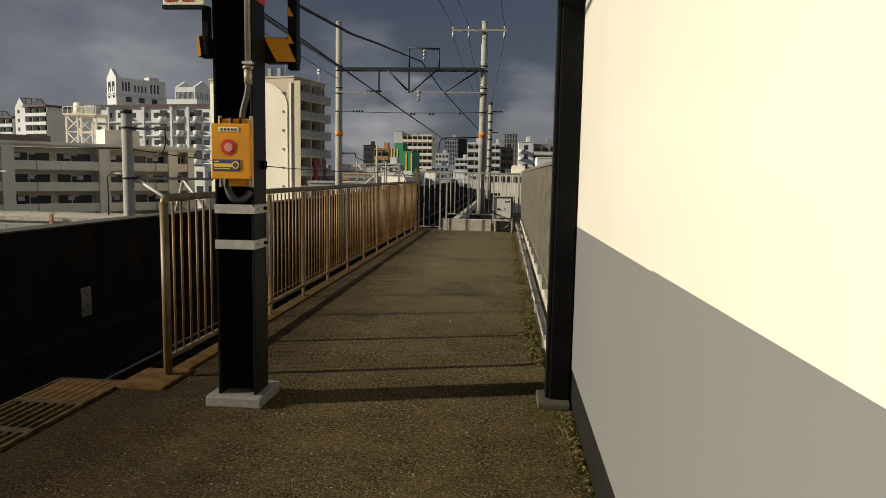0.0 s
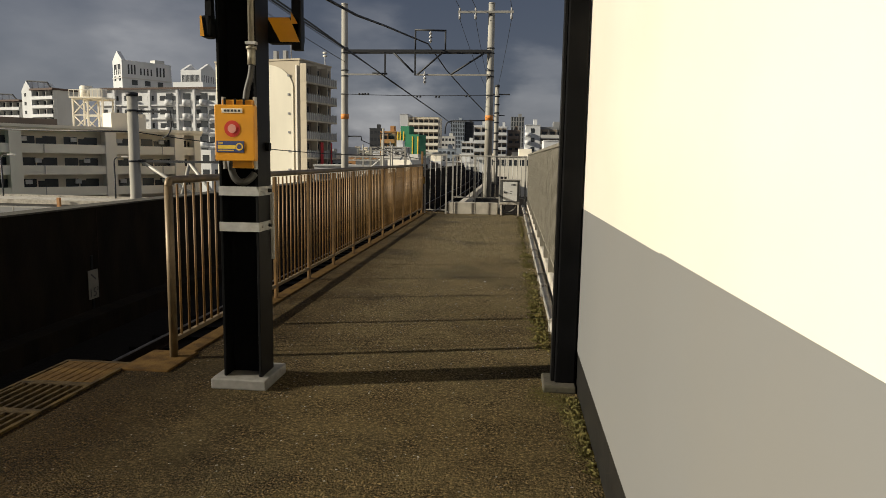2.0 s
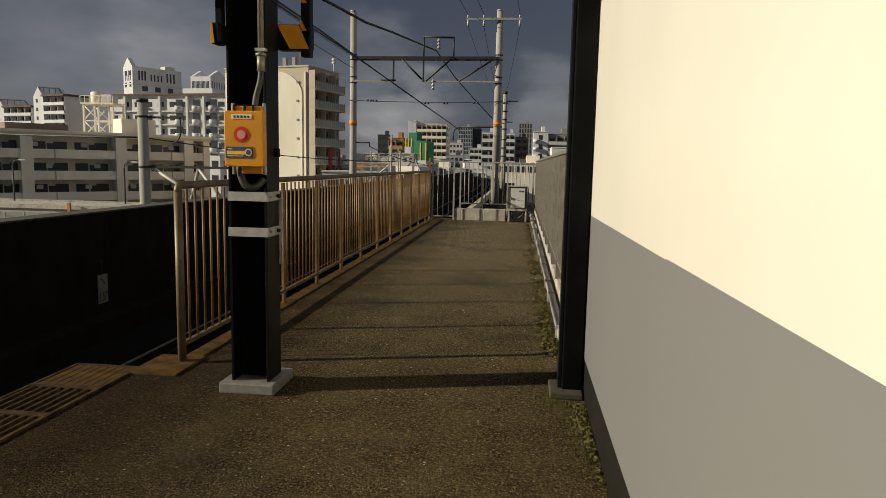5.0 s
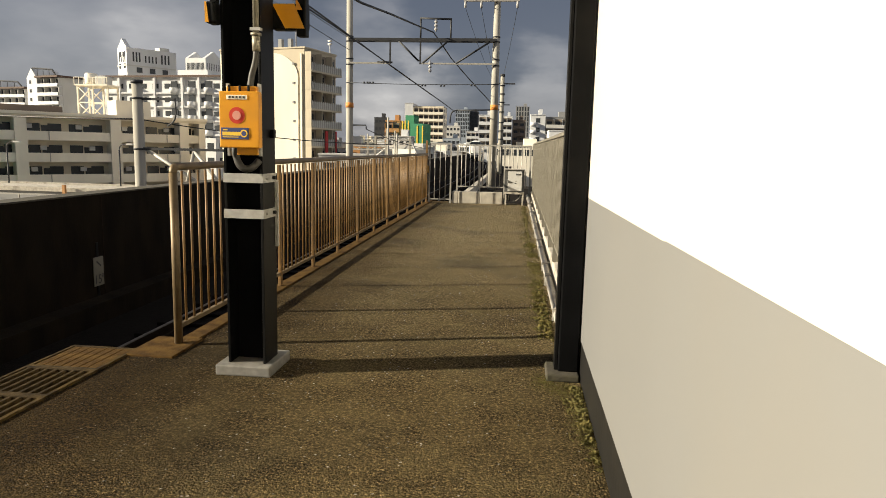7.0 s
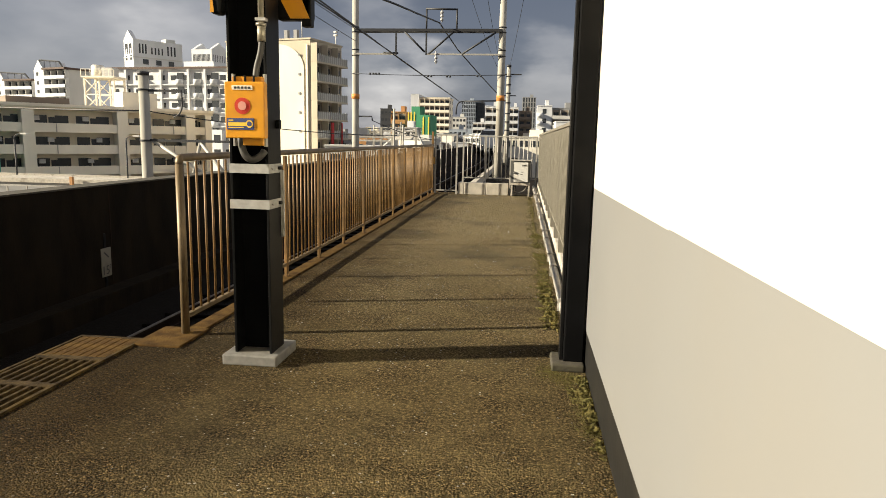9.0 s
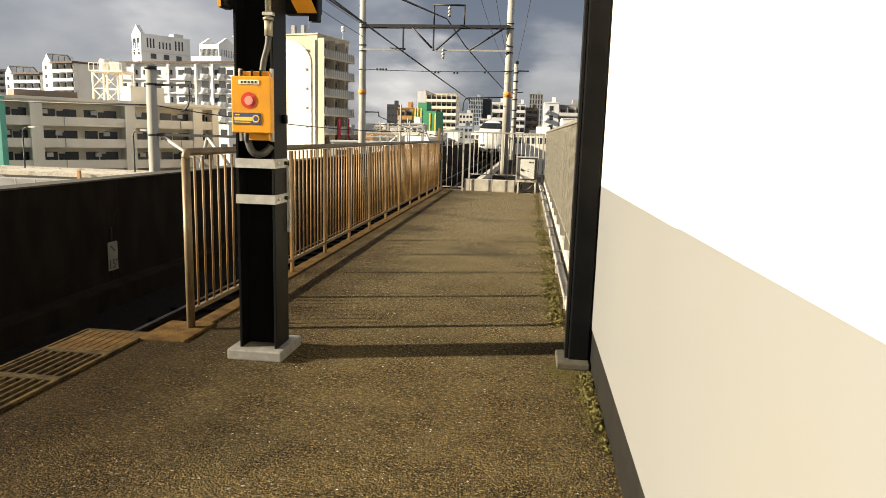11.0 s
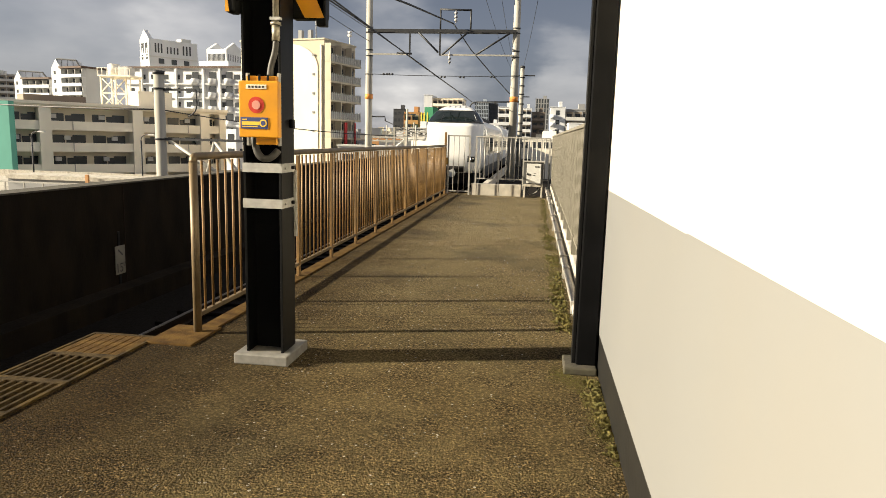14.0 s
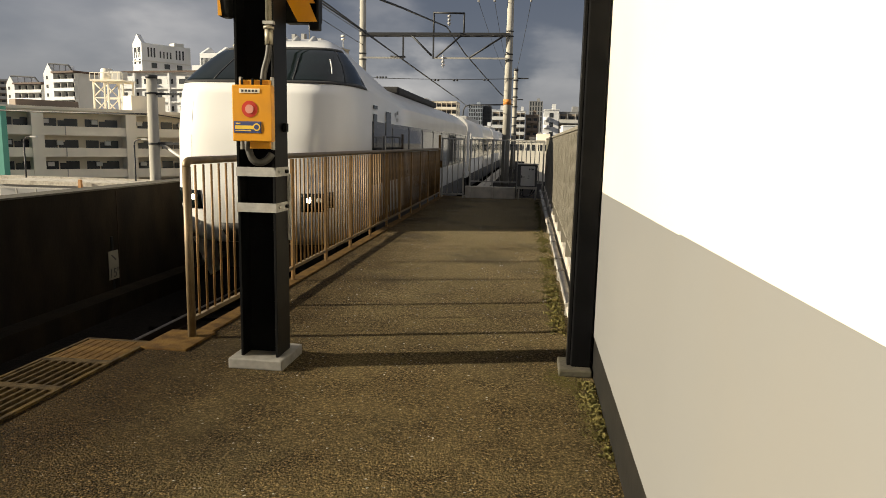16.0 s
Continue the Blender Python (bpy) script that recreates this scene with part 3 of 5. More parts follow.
# ---- canopy column with the emergency button ----
def canopy_column():
    c = thing("canopy_column", "black painted steel H-section canopy column on a grey pad", "column")
    x0, x1, y0, y1 = -1.846, -1.612, 4.165, 4.375
    part("base_pad", blocks((-1.905, -1.565, 4.105, 4.475, 0, 0.065), bevel=0.008), M_PAD, c, "grey painted base pad")
    part("flange", blocks((x0, x0 + 0.016, y0, y1, 0.065, 4.42), bevel=0.002), M_BLACK_PAINT, c)
    part("flange", blocks((x1 - 0.016, x1, y0, y1, 0.065, 4.42), bevel=0.002), M_DARK_GREY, c)
    part("web", blocks((x0 + 0.016, x1 - 0.016, 4.285, 4.297, 0.065, 4.42)), M_BLACK_PAINT, c)
    for z in (1.185, 0.975):
        b = part("band", blocks((x0 - 0.004, x1 + 0.004, y0 - 0.005, y0 - 0.001, z - 0.027, z + 0.027), (x1, x1 + 0.004, y0 - 0.001, y1, z - 0.027, z + 0.027), (x0 - 0.004, x0, y0 - 0.001, y1, z - 0.027, z + 0.027)), M_BAND, c, "galvanised steel strap with stains")
        part("bolt", rods(((x1, 4.32, z), (x1 + 0.022, 4.32, z), 0.011)), M_DARK_GREY, b)
        part("bolt", rods(((x1, 4.21, z), (x1 + 0.014, 4.21, z), 0.008)), M_BAND, b)
    # yellow and black bumper pads near the top
    for xa, xb in ((-1.908, x0 - 0.002), (x1 - 0.02, -1.418)):
        ya, zz = (4.10, (2.05, 2.16)) if xa < -1.7 else (4.385, (2.065, 2.205))
        p = part("bumper", blocks((xa, xb, ya, ya + 0.09, zz[0] - 0.005, zz[1] + 0.005), bevel=0.014), M_DARK_GREY, c, "black and yellow striped bumper")
        w = xb - xa
        bm = B()
        shape = ((0.05, 1), (0.22, 1), (0.42, 0), (0.05, 0)) if xa < -1.7 else ((0.06, 1), (0.68, 1), (0.97, 0), (0.42, 0))
        a = [bm.verts.new((xa + w * u, ya - 0.0015, zz[v])) for u, v in shape]
        b2 = [bm.verts.new((xa + w * u, ya - 0.0055, zz[v])) for u, v in shape]
        bm.faces.new(a); bm.faces.new(b2[::-1])
        for i in range(4):
            bm.faces.new((a[i], a[(i + 1) % 4], b2[(i + 1) % 4], b2[i]))
        part("stripe", bm, M_YELLOW, p, "yellow stripe")
    f = part("frame_post", blocks((-1.476, -1.416, 4.385, 4.445, 2.02, 2.75), bevel=0.006), M_DARK_GREY, c, "dark upright with yellow marks")
    bm = B()
    for z in (2.17, 2.33, 2.49):
        a = [bm.verts.new((x, yv, zv)) for yv in (4.384, 4.380) for x, zv in ((-1.476, z), (-1.436, z), (-1.476, z + 0.07))]
        bm.faces.new(a[:3]); bm.faces.new(a[3:][::-1])
        for i in range(3):
            bm.faces.new((a[i], a[(i + 1) % 3], a[3 + (i + 1) % 3], a[3 + i]))
    part("stripe", bm, M_YELLOW, f, "yellow stripe")
    part("frame_bar", blocks((-1.61, -1.416, 4.39, 4.43, 2.44, 2.49)), M_LABEL, c)
    s = part("warning_board", blocks((-2.09, -1.855, 4.08, 4.10, 2.325, 2.62), bevel=0.003), M_LABEL, c, "white board with red slanted stripes")
    bm = B()
    for i in range(2):
        u = -2.08 + i * 0.10
        a = [bm.verts.new((x, yv, z)) for yv in (4.079, 4.076) for x, z in ((u, 2.345), (u + 0.062, 2.345), (u + 0.062 + 0.05, 2.60), (u + 0.05, 2.60))]
        bm.faces.new(a[:4]); bm.faces.new(a[4:][::-1])
        for k in range(4):
            bm.faces.new((a[k], a[(k + 1) % 4], a[4 + (k + 1) % 4], a[4 + k]))
    part("red_stripes", bm, M_RED, s, "red slanted stripes")
    part("board_rim", blocks((-2.095, -1.855, 4.076, 4.105, 2.305, 2.324)), M_DARK_GREY, s)
    w = part("wrap", blocks((x0 - 0.006, x1 + 0.006, y0 - 0.008, y0 - 0.002, 2.385, 2.62), (x1, x1 + 0.006, y0 - 0.002, y1, 2.385, 2.62)), M_RED, c, "red and white warning wrap")
    part("white_stripe", blocks(*[(x0 + 0.02 + 0.085 * k, x0 + 0.055 + 0.085 * k, y0 - 0.010, y0 - 0.0082, 2.40, 2.61) for k in range(3)]), M_LABEL, w)
    part("hanger", blocks((-1.885, -1.850, 4.12, 4.17, 2.16, 2.33)), M_BLACK_PAINT, c)
    # narrow sign strapped behind
    part("sign_plate", blocks((x1 - 0.012, x1 + 0.022, 4.36, 4.372, 0.76, 1.17), bevel=0.004), M_BAND, c, "pale narrow sign plate strapped behind")
    part("bracket", blocks((x1, x1 + 0.024, 4.29, 4.33, 1.42, 1.47), bevel=0.004), M_BLACK_PAINT, c)
    # conduit
    part("conduit", rods(((-1.630, 4.145, 1.93), (-1.630, 4.145, 4.42), 0.017), seg=12), M_CONDUIT, c, "grey steel conduit")
    part("coupling", rods(((-1.630, 4.145, 1.90), (-1.630, 4.145, 1.99), 0.023), ((-1.630, 4.145, 1.985), (-1.630, 4.145, 2.0), 0.03), seg=12), M_CONDUIT, c)
    part("conduit_clip", blocks((-1.660, -1.600, 4.128, 4.165, 2.012, 2.028)), M_BAND, c)
    part("flexible_conduit", tube(B(), bezier((-1.630, 4.145, 1.91), (-1.628, 4.14, 1.80), (-1.668, 4.14, 1.80), (-1.660, 4.12, 1.66)), 0.018, 10), M_RUBBER, c, "grey flexible conduit")
    part("cable_loop", tube(B(), bezier((-1.755, 4.12, 1.38), (-1.75, 4.10, 1.20), (-1.66, 4.12, 1.22), (-1.63, 4.16, 1.29), 16), 0.021, 10), M_RUBBER, c, "dark cable loop under the box")


canopy_column()


def emergency_box():
    e = thing("emergency_button_box", "yellow steel emergency button box with red button on the column", "button box", m=pose(-1.682, 4.06, 1.515))
    part("body", blocks((-0.108, 0.114, -0.055, 0.0, -0.152, 0.15), bevel=0.008), M_YELLOW, e)
    part("lid", blocks((-0.111, 0.117, -0.062, -0.02, -0.155, 0.153), bevel=0.006), M_YELLOW, e)
    part("top_bracket", blocks((-0.08, 0.095, -0.03, 0.0, 0.15, 0.182), bevel=0.004), M_YELLOW, e)
    part("bottom_bracket", blocks((-0.03, 0.09, -0.02, 0.0, -0.195, -0.15), bevel=0.004), M_YELLOW, e)
    for x in (-0.06, 0.0, 0.05):
        part("latch", blocks((x - 0.006, x + 0.006, -0.04, -0.031, 0.15, 0.188), bevel=0.002), M_DARK_GREY, e)
    for x in (-0.088, 0.094):
        part("side_strap", blocks((x - 0.006, x + 0.006, 0.0, 0.03, -0.2, 0.20)), M_BAND, e)
    ring = part("button_ring", rods(((-0.008, -0.060, 0.022), (-0.008, -0.0645, 0.022), 0.045), ((-0.008, -0.0645, 0.022), (-0.008, -0.0655, 0.022), 0.036), seg=28), M_RED, e, "red button ring")
    part("button", rods(((-0.008, -0.0655, 0.022), (-0.008, -0.0685, 0.022), 0.024), seg=24), M_PINK, ring, "faded pink push button")
    p = part("name_plate", blocks((-0.066, 0.052, -0.066, -0.0615, 0.108, 0.132), bevel=0.001), M_LABEL, e, "cream name plate with small dark marks")
    for i in range(5):
        part("mark", blocks((-0.052 + i * 0.02, -0.040 + i * 0.02, -0.0675, -0.0655, 0.114, 0.126)), M_INK, p)
    b = part("notice", blocks((-0.100, 0.058, -0.066, -0.0615, -0.108, -0.045), bevel=0.001), M_BLUE, e, "dark blue notice with yellow marks")
    for xa, xb, za, zb in ((-0.092, 0.010, -0.088, -0.068), (-0.088, -0.062, -0.0605, -0.054), (-0.090, 0.0, -0.0985, -0.094)):
        part("mark", blocks((xa, xb, -0.0675, -0.0655, za, zb)), M_GOLD, b)
    part("pictogram", blocks((0.012, 0.052, -0.0675, -0.0655, -0.098, -0.053)), M_BLUE, b)
    part("pictogram_ring", rods(((0.032, -0.0675, -0.076), (0.032, -0.0685, -0.076), 0.021), seg=20), M_GOLD, b)
    part("pictogram_centre", rods(((0.032, -0.0685, -0.076), (0.032, -0.0692, -0.076), 0.014), seg=16), M_BLUE, b)


emergency_box()


def corner_post():
    c = thing("corner_post", "black steel post beside the platform building on a pad", "column")
    part("pad", blocks((0.078, 0.277, 4.33, 4.60, 0, 0.045), bevel=0.01), M_PAD_DARK, c, "rough stained concrete base pad")
    part("post", blocks((0.150, 0.272, 4.40, 4.56, 0.045, 4.42), bevel=0.008), M_BLACK_PAINT, c)
    part("edge_strip", blocks((0.128, 0.149, 4.43, 4.53, 0.045, 4.42), bevel=0.003), M_DARK_GREY, c)


corner_post()


# ---- fence along the track ----
def track_fence():
    f = thing("platform_fence", "bronze coloured metal railing along the platform edge", "fence")
    posts = [4.66, 5.62, 6.70, 7.79, 8.86, 9.97, 11.12, 12.24, 13.39, 14.5, 15.6, 16.7, 17.5]
    X = -2.42
    post_me = mesh_of("post", blocks((-0.011, 0.018, -0.026, 0.026, 0, 1.19), bevel=0.004), M_FENCE)
    end_me = mesh_of("end_post", rod(B(), (0, 0, 0), (0, 0, 1.18), 0.028, 14), M_FENCE_RAIL)
    rod_me = mesh_of("picket", rod(B(), (0, 0, 0.135), (0, 0, 1.19), 0.0088, 10), M_FENCE)
    piece("end_post", end_me, f, X, posts[0])
    for y in posts[1:]:
        piece("post", post_me, f, X, y)
    top = bezier((X, 4.66, 1.17), (X, 4.66, 1.215), (X, 4.67, 1.22), (X, 4.72, 1.22), 6) + [Vector((X, 17.5, 1.22))]
    part("top_rail", tube(B(), top, 0.026, 12), M_FENCE_RAIL, f, "rounded metallic top rail")
    for a, b in zip(posts, posts[1:]):
        part("bottom_rail", blocks((X - 0.015, X + 0.015, a + 0.02, b - 0.02, 0.115, 0.145)), M_FENCE_RAIL, f)
        n = max(2, round((b - a) / 0.121))
        for k in range(1, n):
            piece("picket", rod_me, f, X, a + (b - a) * k / n)


track_fence()


# ---- gate and railing at the platform end ----
def steel_rails(name, label, category, x0, x1, y, z0, z1, n, feet):
    g = thing(name, label, category)
    part("top_bar", blocks((x0, x1, y - 0.018, y + 0.018, z1 - 0.035, z1), bevel=0.004), M_GALV, g)
    part("bottom_bar", blocks((x0, x1, y - 0.015, y + 0.015, z0, z0 + 0.03)), M_GALV, g)
    for x in (x0 + 0.018, x1 - 0.018):
        part("upright", blocks((x - 0.02, x + 0.02, y - 0.0195, y + 0.0195, feet, z1 - 0.036)), M_GALV, g)
    me = mesh_of("bar", rod(B(), (0, 0, z0 + 0.03), (0, 0, z1 - 0.035), 0.011, 8), M_GALV)
    for i in range(1, n):
        piece("bar", me, g, x0 + 0.018 + (x1 - x0 - 0.036) * i / n, y)
    return g


gate = steel_rails("gate", "grey tubular steel gate at the platform end", "gate", -2.38, -1.80, 17.62, 0.08, 1.50, 4, 0.0)
part("latch", blocks((-2.42, -2.36, 17.56, 17.66, 0.75, 0.93), bevel=0.006), M_COPING, gate, "rusty brown latch")
part("gate_post", blocks((-2.46, -2.41, 17.58, 17.66, 0, 1.56), bevel=0.004), M_FENCE, gate)
railing = steel_rails("end_railing", "grey tubular steel railing behind the concrete block", "railing", -1.70, 0.20, 17.95, 0.40, 1.49, 17, 0.0)
for x in (-1.1, -0.47):
    part("upright", blocks((x - 0.018, x + 0.018, 17.93, 17.969, 0.0, 1.454)), M_GALV, railing)


def concrete_block(x0, x1):
    b = thing("concrete_block", "pale weathered concrete block at the platform end", "concrete block", "blocks at the platform end")
    part("block", blocks((x0, x1, 17.62, 17.84, 0, 0.30), bevel=0.012), M_PALE_CONCRETE, b)


for a, c in ((-1.77, -1.62), (-1.615, -1.06), (-1.055, -0.50)):
    concrete_block(a, c)


def cabinet():
    c = thing("relay_cabinet", "grey steel relay cabinet on a pale stand", "cabinet", m=pose(-0.205, 17.62, 0))
    part("body", blocks((-0.245, 0.245, -0.10, 0.26, 0.335, 0.88), bevel=0.006), M_CABINET_DARK, c)
    d = part("door", blocks((-0.165, 0.185, -0.115, -0.101, 0.36, 0.845), bevel=0.004), M_CABINET, c, "pale grey door")
    part("handle", blocks((-0.155, -0.135, -0.135, -0.115, 0.56, 0.62), (-0.135, -0.06, -0.128, -0.117, 0.57, 0.585), bevel=0.002), M_INK, d, "black handle")
    part("marks", blocks(*[(0.04 + i * 0.032, 0.06 + i * 0.032, -0.118, -0.1155, 0.75, 0.79) for i in range(4)], (0.0, 0.05, -0.118, -0.1155, 0.545, 0.56), (0.01, 0.06, -0.118, -0.1155, 0.60, 0.61)), M_INK, d)
    part("top", blocks((-0.26, 0.26, -0.13, 0.28, 0.88, 0.905), bevel=0.006), M_GALV, c)
    part("stand_top", blocks((-0.25, 0.25, -0.10, 0.26, 0.275, 0.334), bevel=0.004), M_PALE_CONCRETE, c)
    for x in (-0.225, 0.2):
        part("stand_leg", blocks((x, x + 0.04, -0.095, 0.25, 0, 0.275), bevel=0.004), M_PALE_CONCRETE, c)
    for k in range(3):
        part("cable", tube(B(), bezier((-0.16 + 0.03 * k, -0.02, 0.275), (-0.2, -0.05 - 0.02 * k, 0.02), (0.1, -0.06, 0.02), (0.13 + 0.04 * k, 0.02, 0.275)), 0.014, 8), M_INK if k != 1 else M_PIPE, c)


cabinet()


# ---- kerb, pipe and panel fence along the building side ----
solid("kerb", blocks((0.228, 0.60, 4.86, 18.2, 0.0, 0.32), bevel=0.015), M_PALE_CONCRETE, "pale rough concrete kerb under the panel fence", kind="structure")


def drain_pipe():
    p = thing("drain_pipe", "pale grey plastic pipe along the kerb", "pipe")
    ends = [4.62, 6.7, 8.6, 10.6, 12.6, 14.6, 16.6, 18.1]
    px = lambda y: 0.192 - 0.0038 * (y - 4.62)
    for i, (a, b) in enumerate(zip(ends, ends[1:])):
        part("pipe", rods(((px(a), a, 0.20), (px(b), b, 0.20), 0.034), seg=14), M_PIPE, p)
        part("socket", rods(((px(b), b - 0.07, 0.20), (px(b), b + 0.05, 0.20), 0.041), seg=14), M_PIPE, p)
        k = part("clip", blocks((px(a) - 0.042, 0.23, a + 0.6, a + 0.63, 0.157, 0.245)), M_GALV, p)
        part("clip_leg", blocks((px(a) - 0.01, px(a) + 0.01, a + 0.6, a + 0.63, 0.0, 0.158)), M_GALV, p)


drain_pipe()


def panel_fence():
    f = thing("panel_fence", "beige grey ribbed metal panel fence on the kerb", "fence")
    x, n, y0, step = 0.255, 13, 4.9, 1.0
    pan = B()
    box(pan, -0.012, 0.012, 0.012, step - 0.012, 0.50, 1.505)
    pan = mesh_of("panel", pan, M_PANEL)
    rib = mesh_of("rib", blocks((-0.026, -0.0122, 0, 0.05, 0.505, 1.50)), M_PANEL)
    post = mesh_of("post", blocks((-0.02, 0.02, -0.02, 0.02, 0.32, 1.50)), M_PANEL)
    for i in range(n):
        p = piece("panel", pan, f, x, y0 + i * step)
        for k in range(7):
            piece("rib", rib, p, 0, 0.05 + k * 0.135)
        piece("post", post, f, x + 0.034, y0 + i * step)
        piece("foot", bpy.data.meshes["foot"] if "foot" in bpy.data.meshes else mesh_of("foot", blocks((-0.03, 0.03, -0.018, 0.018, 0.32, 0.50)), M_PANEL), f, x, y0 + i * step + 0.02)
    part("cap", blocks((x - 0.035, x + 0.055, y0, y0 + n * step, 1.506, 1.54), bevel=0.006), M_PANEL, f)
    part("bottom_rail", blocks((x - 0.02, x + 0.02, y0, y0 + n * step, 0.47, 0.499)), M_PANEL, f)


panel_fence()


# ---- slotted plates at the platform edge ----
def edge_plates():
    g = thing("edge_plate_row", "worn slotted step plates along the platform edge", "platform plates")
    rim = B()
    for a in (0.0, 0.422):
        box(rim, -3.078, -2.622, a, a + 0.028, -0.07, 0.0135)
    box(rim, -3.078, -3.060, 0.0285, 0.4215, -0.07, 0.013)
    box(rim, -2.645, -2.622, 0.0285, 0.4215, -0.07, 0.013)
    rim = mesh_of("plate", rim, M_GRATE)
    # near-black sheet under the slats, painted for the shade in the gaps
    pan = mesh_of("pan", blocks((-3.059, -2.646, 0.0285, 0.4215, -0.075, -0.065)), M_BED_SHADE)
    slat = mesh_of("slat", blocks((0, 0.021, 0.0285, 0.4215, -0.04, 0.012), bevel=0.003), M_GRATE)
    rusty = mesh_of("slat", blocks((0, 0.0535, 0.0285, 0.4215, -0.04, 0.012), bevel=0.003), M_COPING)
    for i in range(30):
        p = piece("plate", rim, g, 0, 4.04 - i * 0.45)
        piece("pan", pan, p)
        for k in range(7):
            piece("slat", slat if i else rusty, p, -3.046 + k * 0.0575, 0)
    part("end_plate", blocks((-3.078, -2.64, 4.04 + 0.445, 4.04 + 0.452, -0.045, 0.012)), M_COPING, g)


edge_plates()


# ---- sign on the wall across the track ----
def gradient_sign():
    x = TRACK_X - 2.19 + 0.012
    s = thing("track_sign", "small weathered track sign with black figures on the wall", "sign", m=pose(x, 10.12, -0.63, 90, 0, 90))
    part("plate", blocks((-0.125, 0.125, -0.225, 0.225, 0, 0.012), bevel=0.003), M_PANEL, s)
    writing("15", 0.20, M_INK, s, pose(-0.03, -0.13, 0.0135))
    writing("0", 0.09, M_INK, s, pose(0.092, -0.08, 0.0135))
    ob = part("slanted_bar", blocks((-0.07, 0.07, -0.012, 0.012, 0.0125, 0.015)), M_INK, s)
    ob.matrix_basis = pose(0, 0.12, 0, 0, 0, -38)
    part("post", blocks((-0.03, 0.03, -0.75, 0.45, -0.008, -0.001)), M_DARK_GREY, s)


gradient_sign()


# ---- railway poles, gantry and wires ----
def bands(parent, x, y, r, zs, mat=M_STEEL_DARK, h=0.05):
    for z in zs:
        part("band", rods(((x, y, z), (x, y, z + h), r), seg=16), mat, parent)


def gantry():
    g = thing("overhead_gantry", "steel truss gantry on two concrete poles over the track", "gantry")
    Y, xl, xr = 37.0, -9.25, -1.48
    for x in (xl, xr):
        p = part("pole", rod(B(), (x, Y, -9 if x < -5 else -0.75), (x, Y, 9.34), 0.225, 20, 0.165), M_POLE, g, "tapered pale concrete pole")
        part("cap", rods(((x, Y, 9.34), (x, Y, 9.42), 0.17), seg=16), M_GALV, p)
        part("orange_ring", rods(((x, Y, 3.42), (x, Y, 3.68), 0.213), seg=20), M_ORANGE, p, "orange ring")
        bands(p, x, Y, 0.205, (4.7, 5.65, 5.95, 6.85, 7.1))
    part("top_chord", blocks((xl, xr, Y - 0.30, Y - 0.18, 6.88, 7.02)), M_STEEL_DARK, g)
    part("top_chord", blocks((xl, xr, Y + 0.18, Y + 0.30, 6.88, 7.02)), M_STEEL_DARK, g)
    for a, b in ((xl, -7.0), (-5.4, xr)):
        part("bottom_chord", blocks((a, b, Y - 0.27, Y - 0.19, 5.70, 5.78)), M_GALV, g)
    for x in (-7.02, -5.42):
        part("hanger", blocks((x - 0.04, x + 0.04, Y - 0.28, Y - 0.20, 5.7, 6.9)), M_STEEL_DARK, g)
    for a, b in (((-6.6, 6.9), (-5.5, 5.85)), ((-5.3, 5.75), (-3.95, 6.9)), ((-3.55, 5.75), (-1.8, 6.85)), ((-7.7, 5.8), (-6.9, 5.78))):
        part("brace", rods(((a[0], Y - 0.24, a[1]), (b[0], Y - 0.24, b[1]), 0.05)), M_STEEL_DARK, g)
    part("wire_frame", rods(((-5.42, Y - 0.24, 7.0), (-5.42, Y - 0.24, 8.02), 0.045), ((-3.84, Y - 0.24, 7.0), (-3.84, Y - 0.24, 7.98), 0.045), ((-5.46, Y - 0.24, 8.02), (-3.8, Y - 0.24, 7.98), 0.05)), M_STEEL_DARK, g)
    a = part("cross_arm", blocks((-3.2, -0.35, Y - 0.27, Y - 0.17, 8.86, 8.97)), M_GALV, g)
    for x in (-3.12, -2.3, -0.45):
        part("insulator", rods(((x, Y - 0.22, 8.97), (x, Y - 0.22, 9.12), 0.05)), M_PORCELAIN, a)
        part("insulator", rods(((x, Y - 0.22, 8.55), (x, Y - 0.22, 8.86), 0.06)), M_PORCELAIN, a)
    for x, z in ((-4.62, 7.55), (-4.9, 5.45), (-8.3, 4.72), (-8.0, 4.72), (-5.2, 4.62), (-4.2, 4.62), (-2.6, 4.66)):
        if z < 5:
            part("insulator", rods(((x - 0.15, Y - 0.24, z), (x - 0.05, Y - 0.24, z), 0.055)), M_STEEL_DARK, g)
            part("insulator", rods(((x + 0.02, Y - 0.24, z), (x + 0.12, Y - 0.24, z), 0.055)), M_STEEL_DARK, g)
        else:
            part("insulator", rods(((x, Y - 0.24, z - 0.2), (x, Y - 0.24, z + 0.45), 0.03), ((x, Y - 0.24, z - 0.12), (x, Y - 0.24, z - 0.02), 0.085), ((x, Y - 0.24, z + 0.06), (x, Y - 0.24, z + 0.16), 0.085), ((x, Y - 0.24, z + 0.24), (x, Y - 0.24, z + 0.34), 0.085)), M_PORCELAIN, g)
    part("side_arm", tube(B(), [(xl, Y, 2.5), (xl + 0.9, Y, 2.5), (xl + 0.92, Y, 2.3)], 0.04), M_STEEL_DARK, g)
    part("span_wire", tube(B(), sagging((xl, Y - 0.24, 4.72), (xr, Y - 0.24, 4.72), 0.06), 0.018), M_WIRE, g)


gantry()


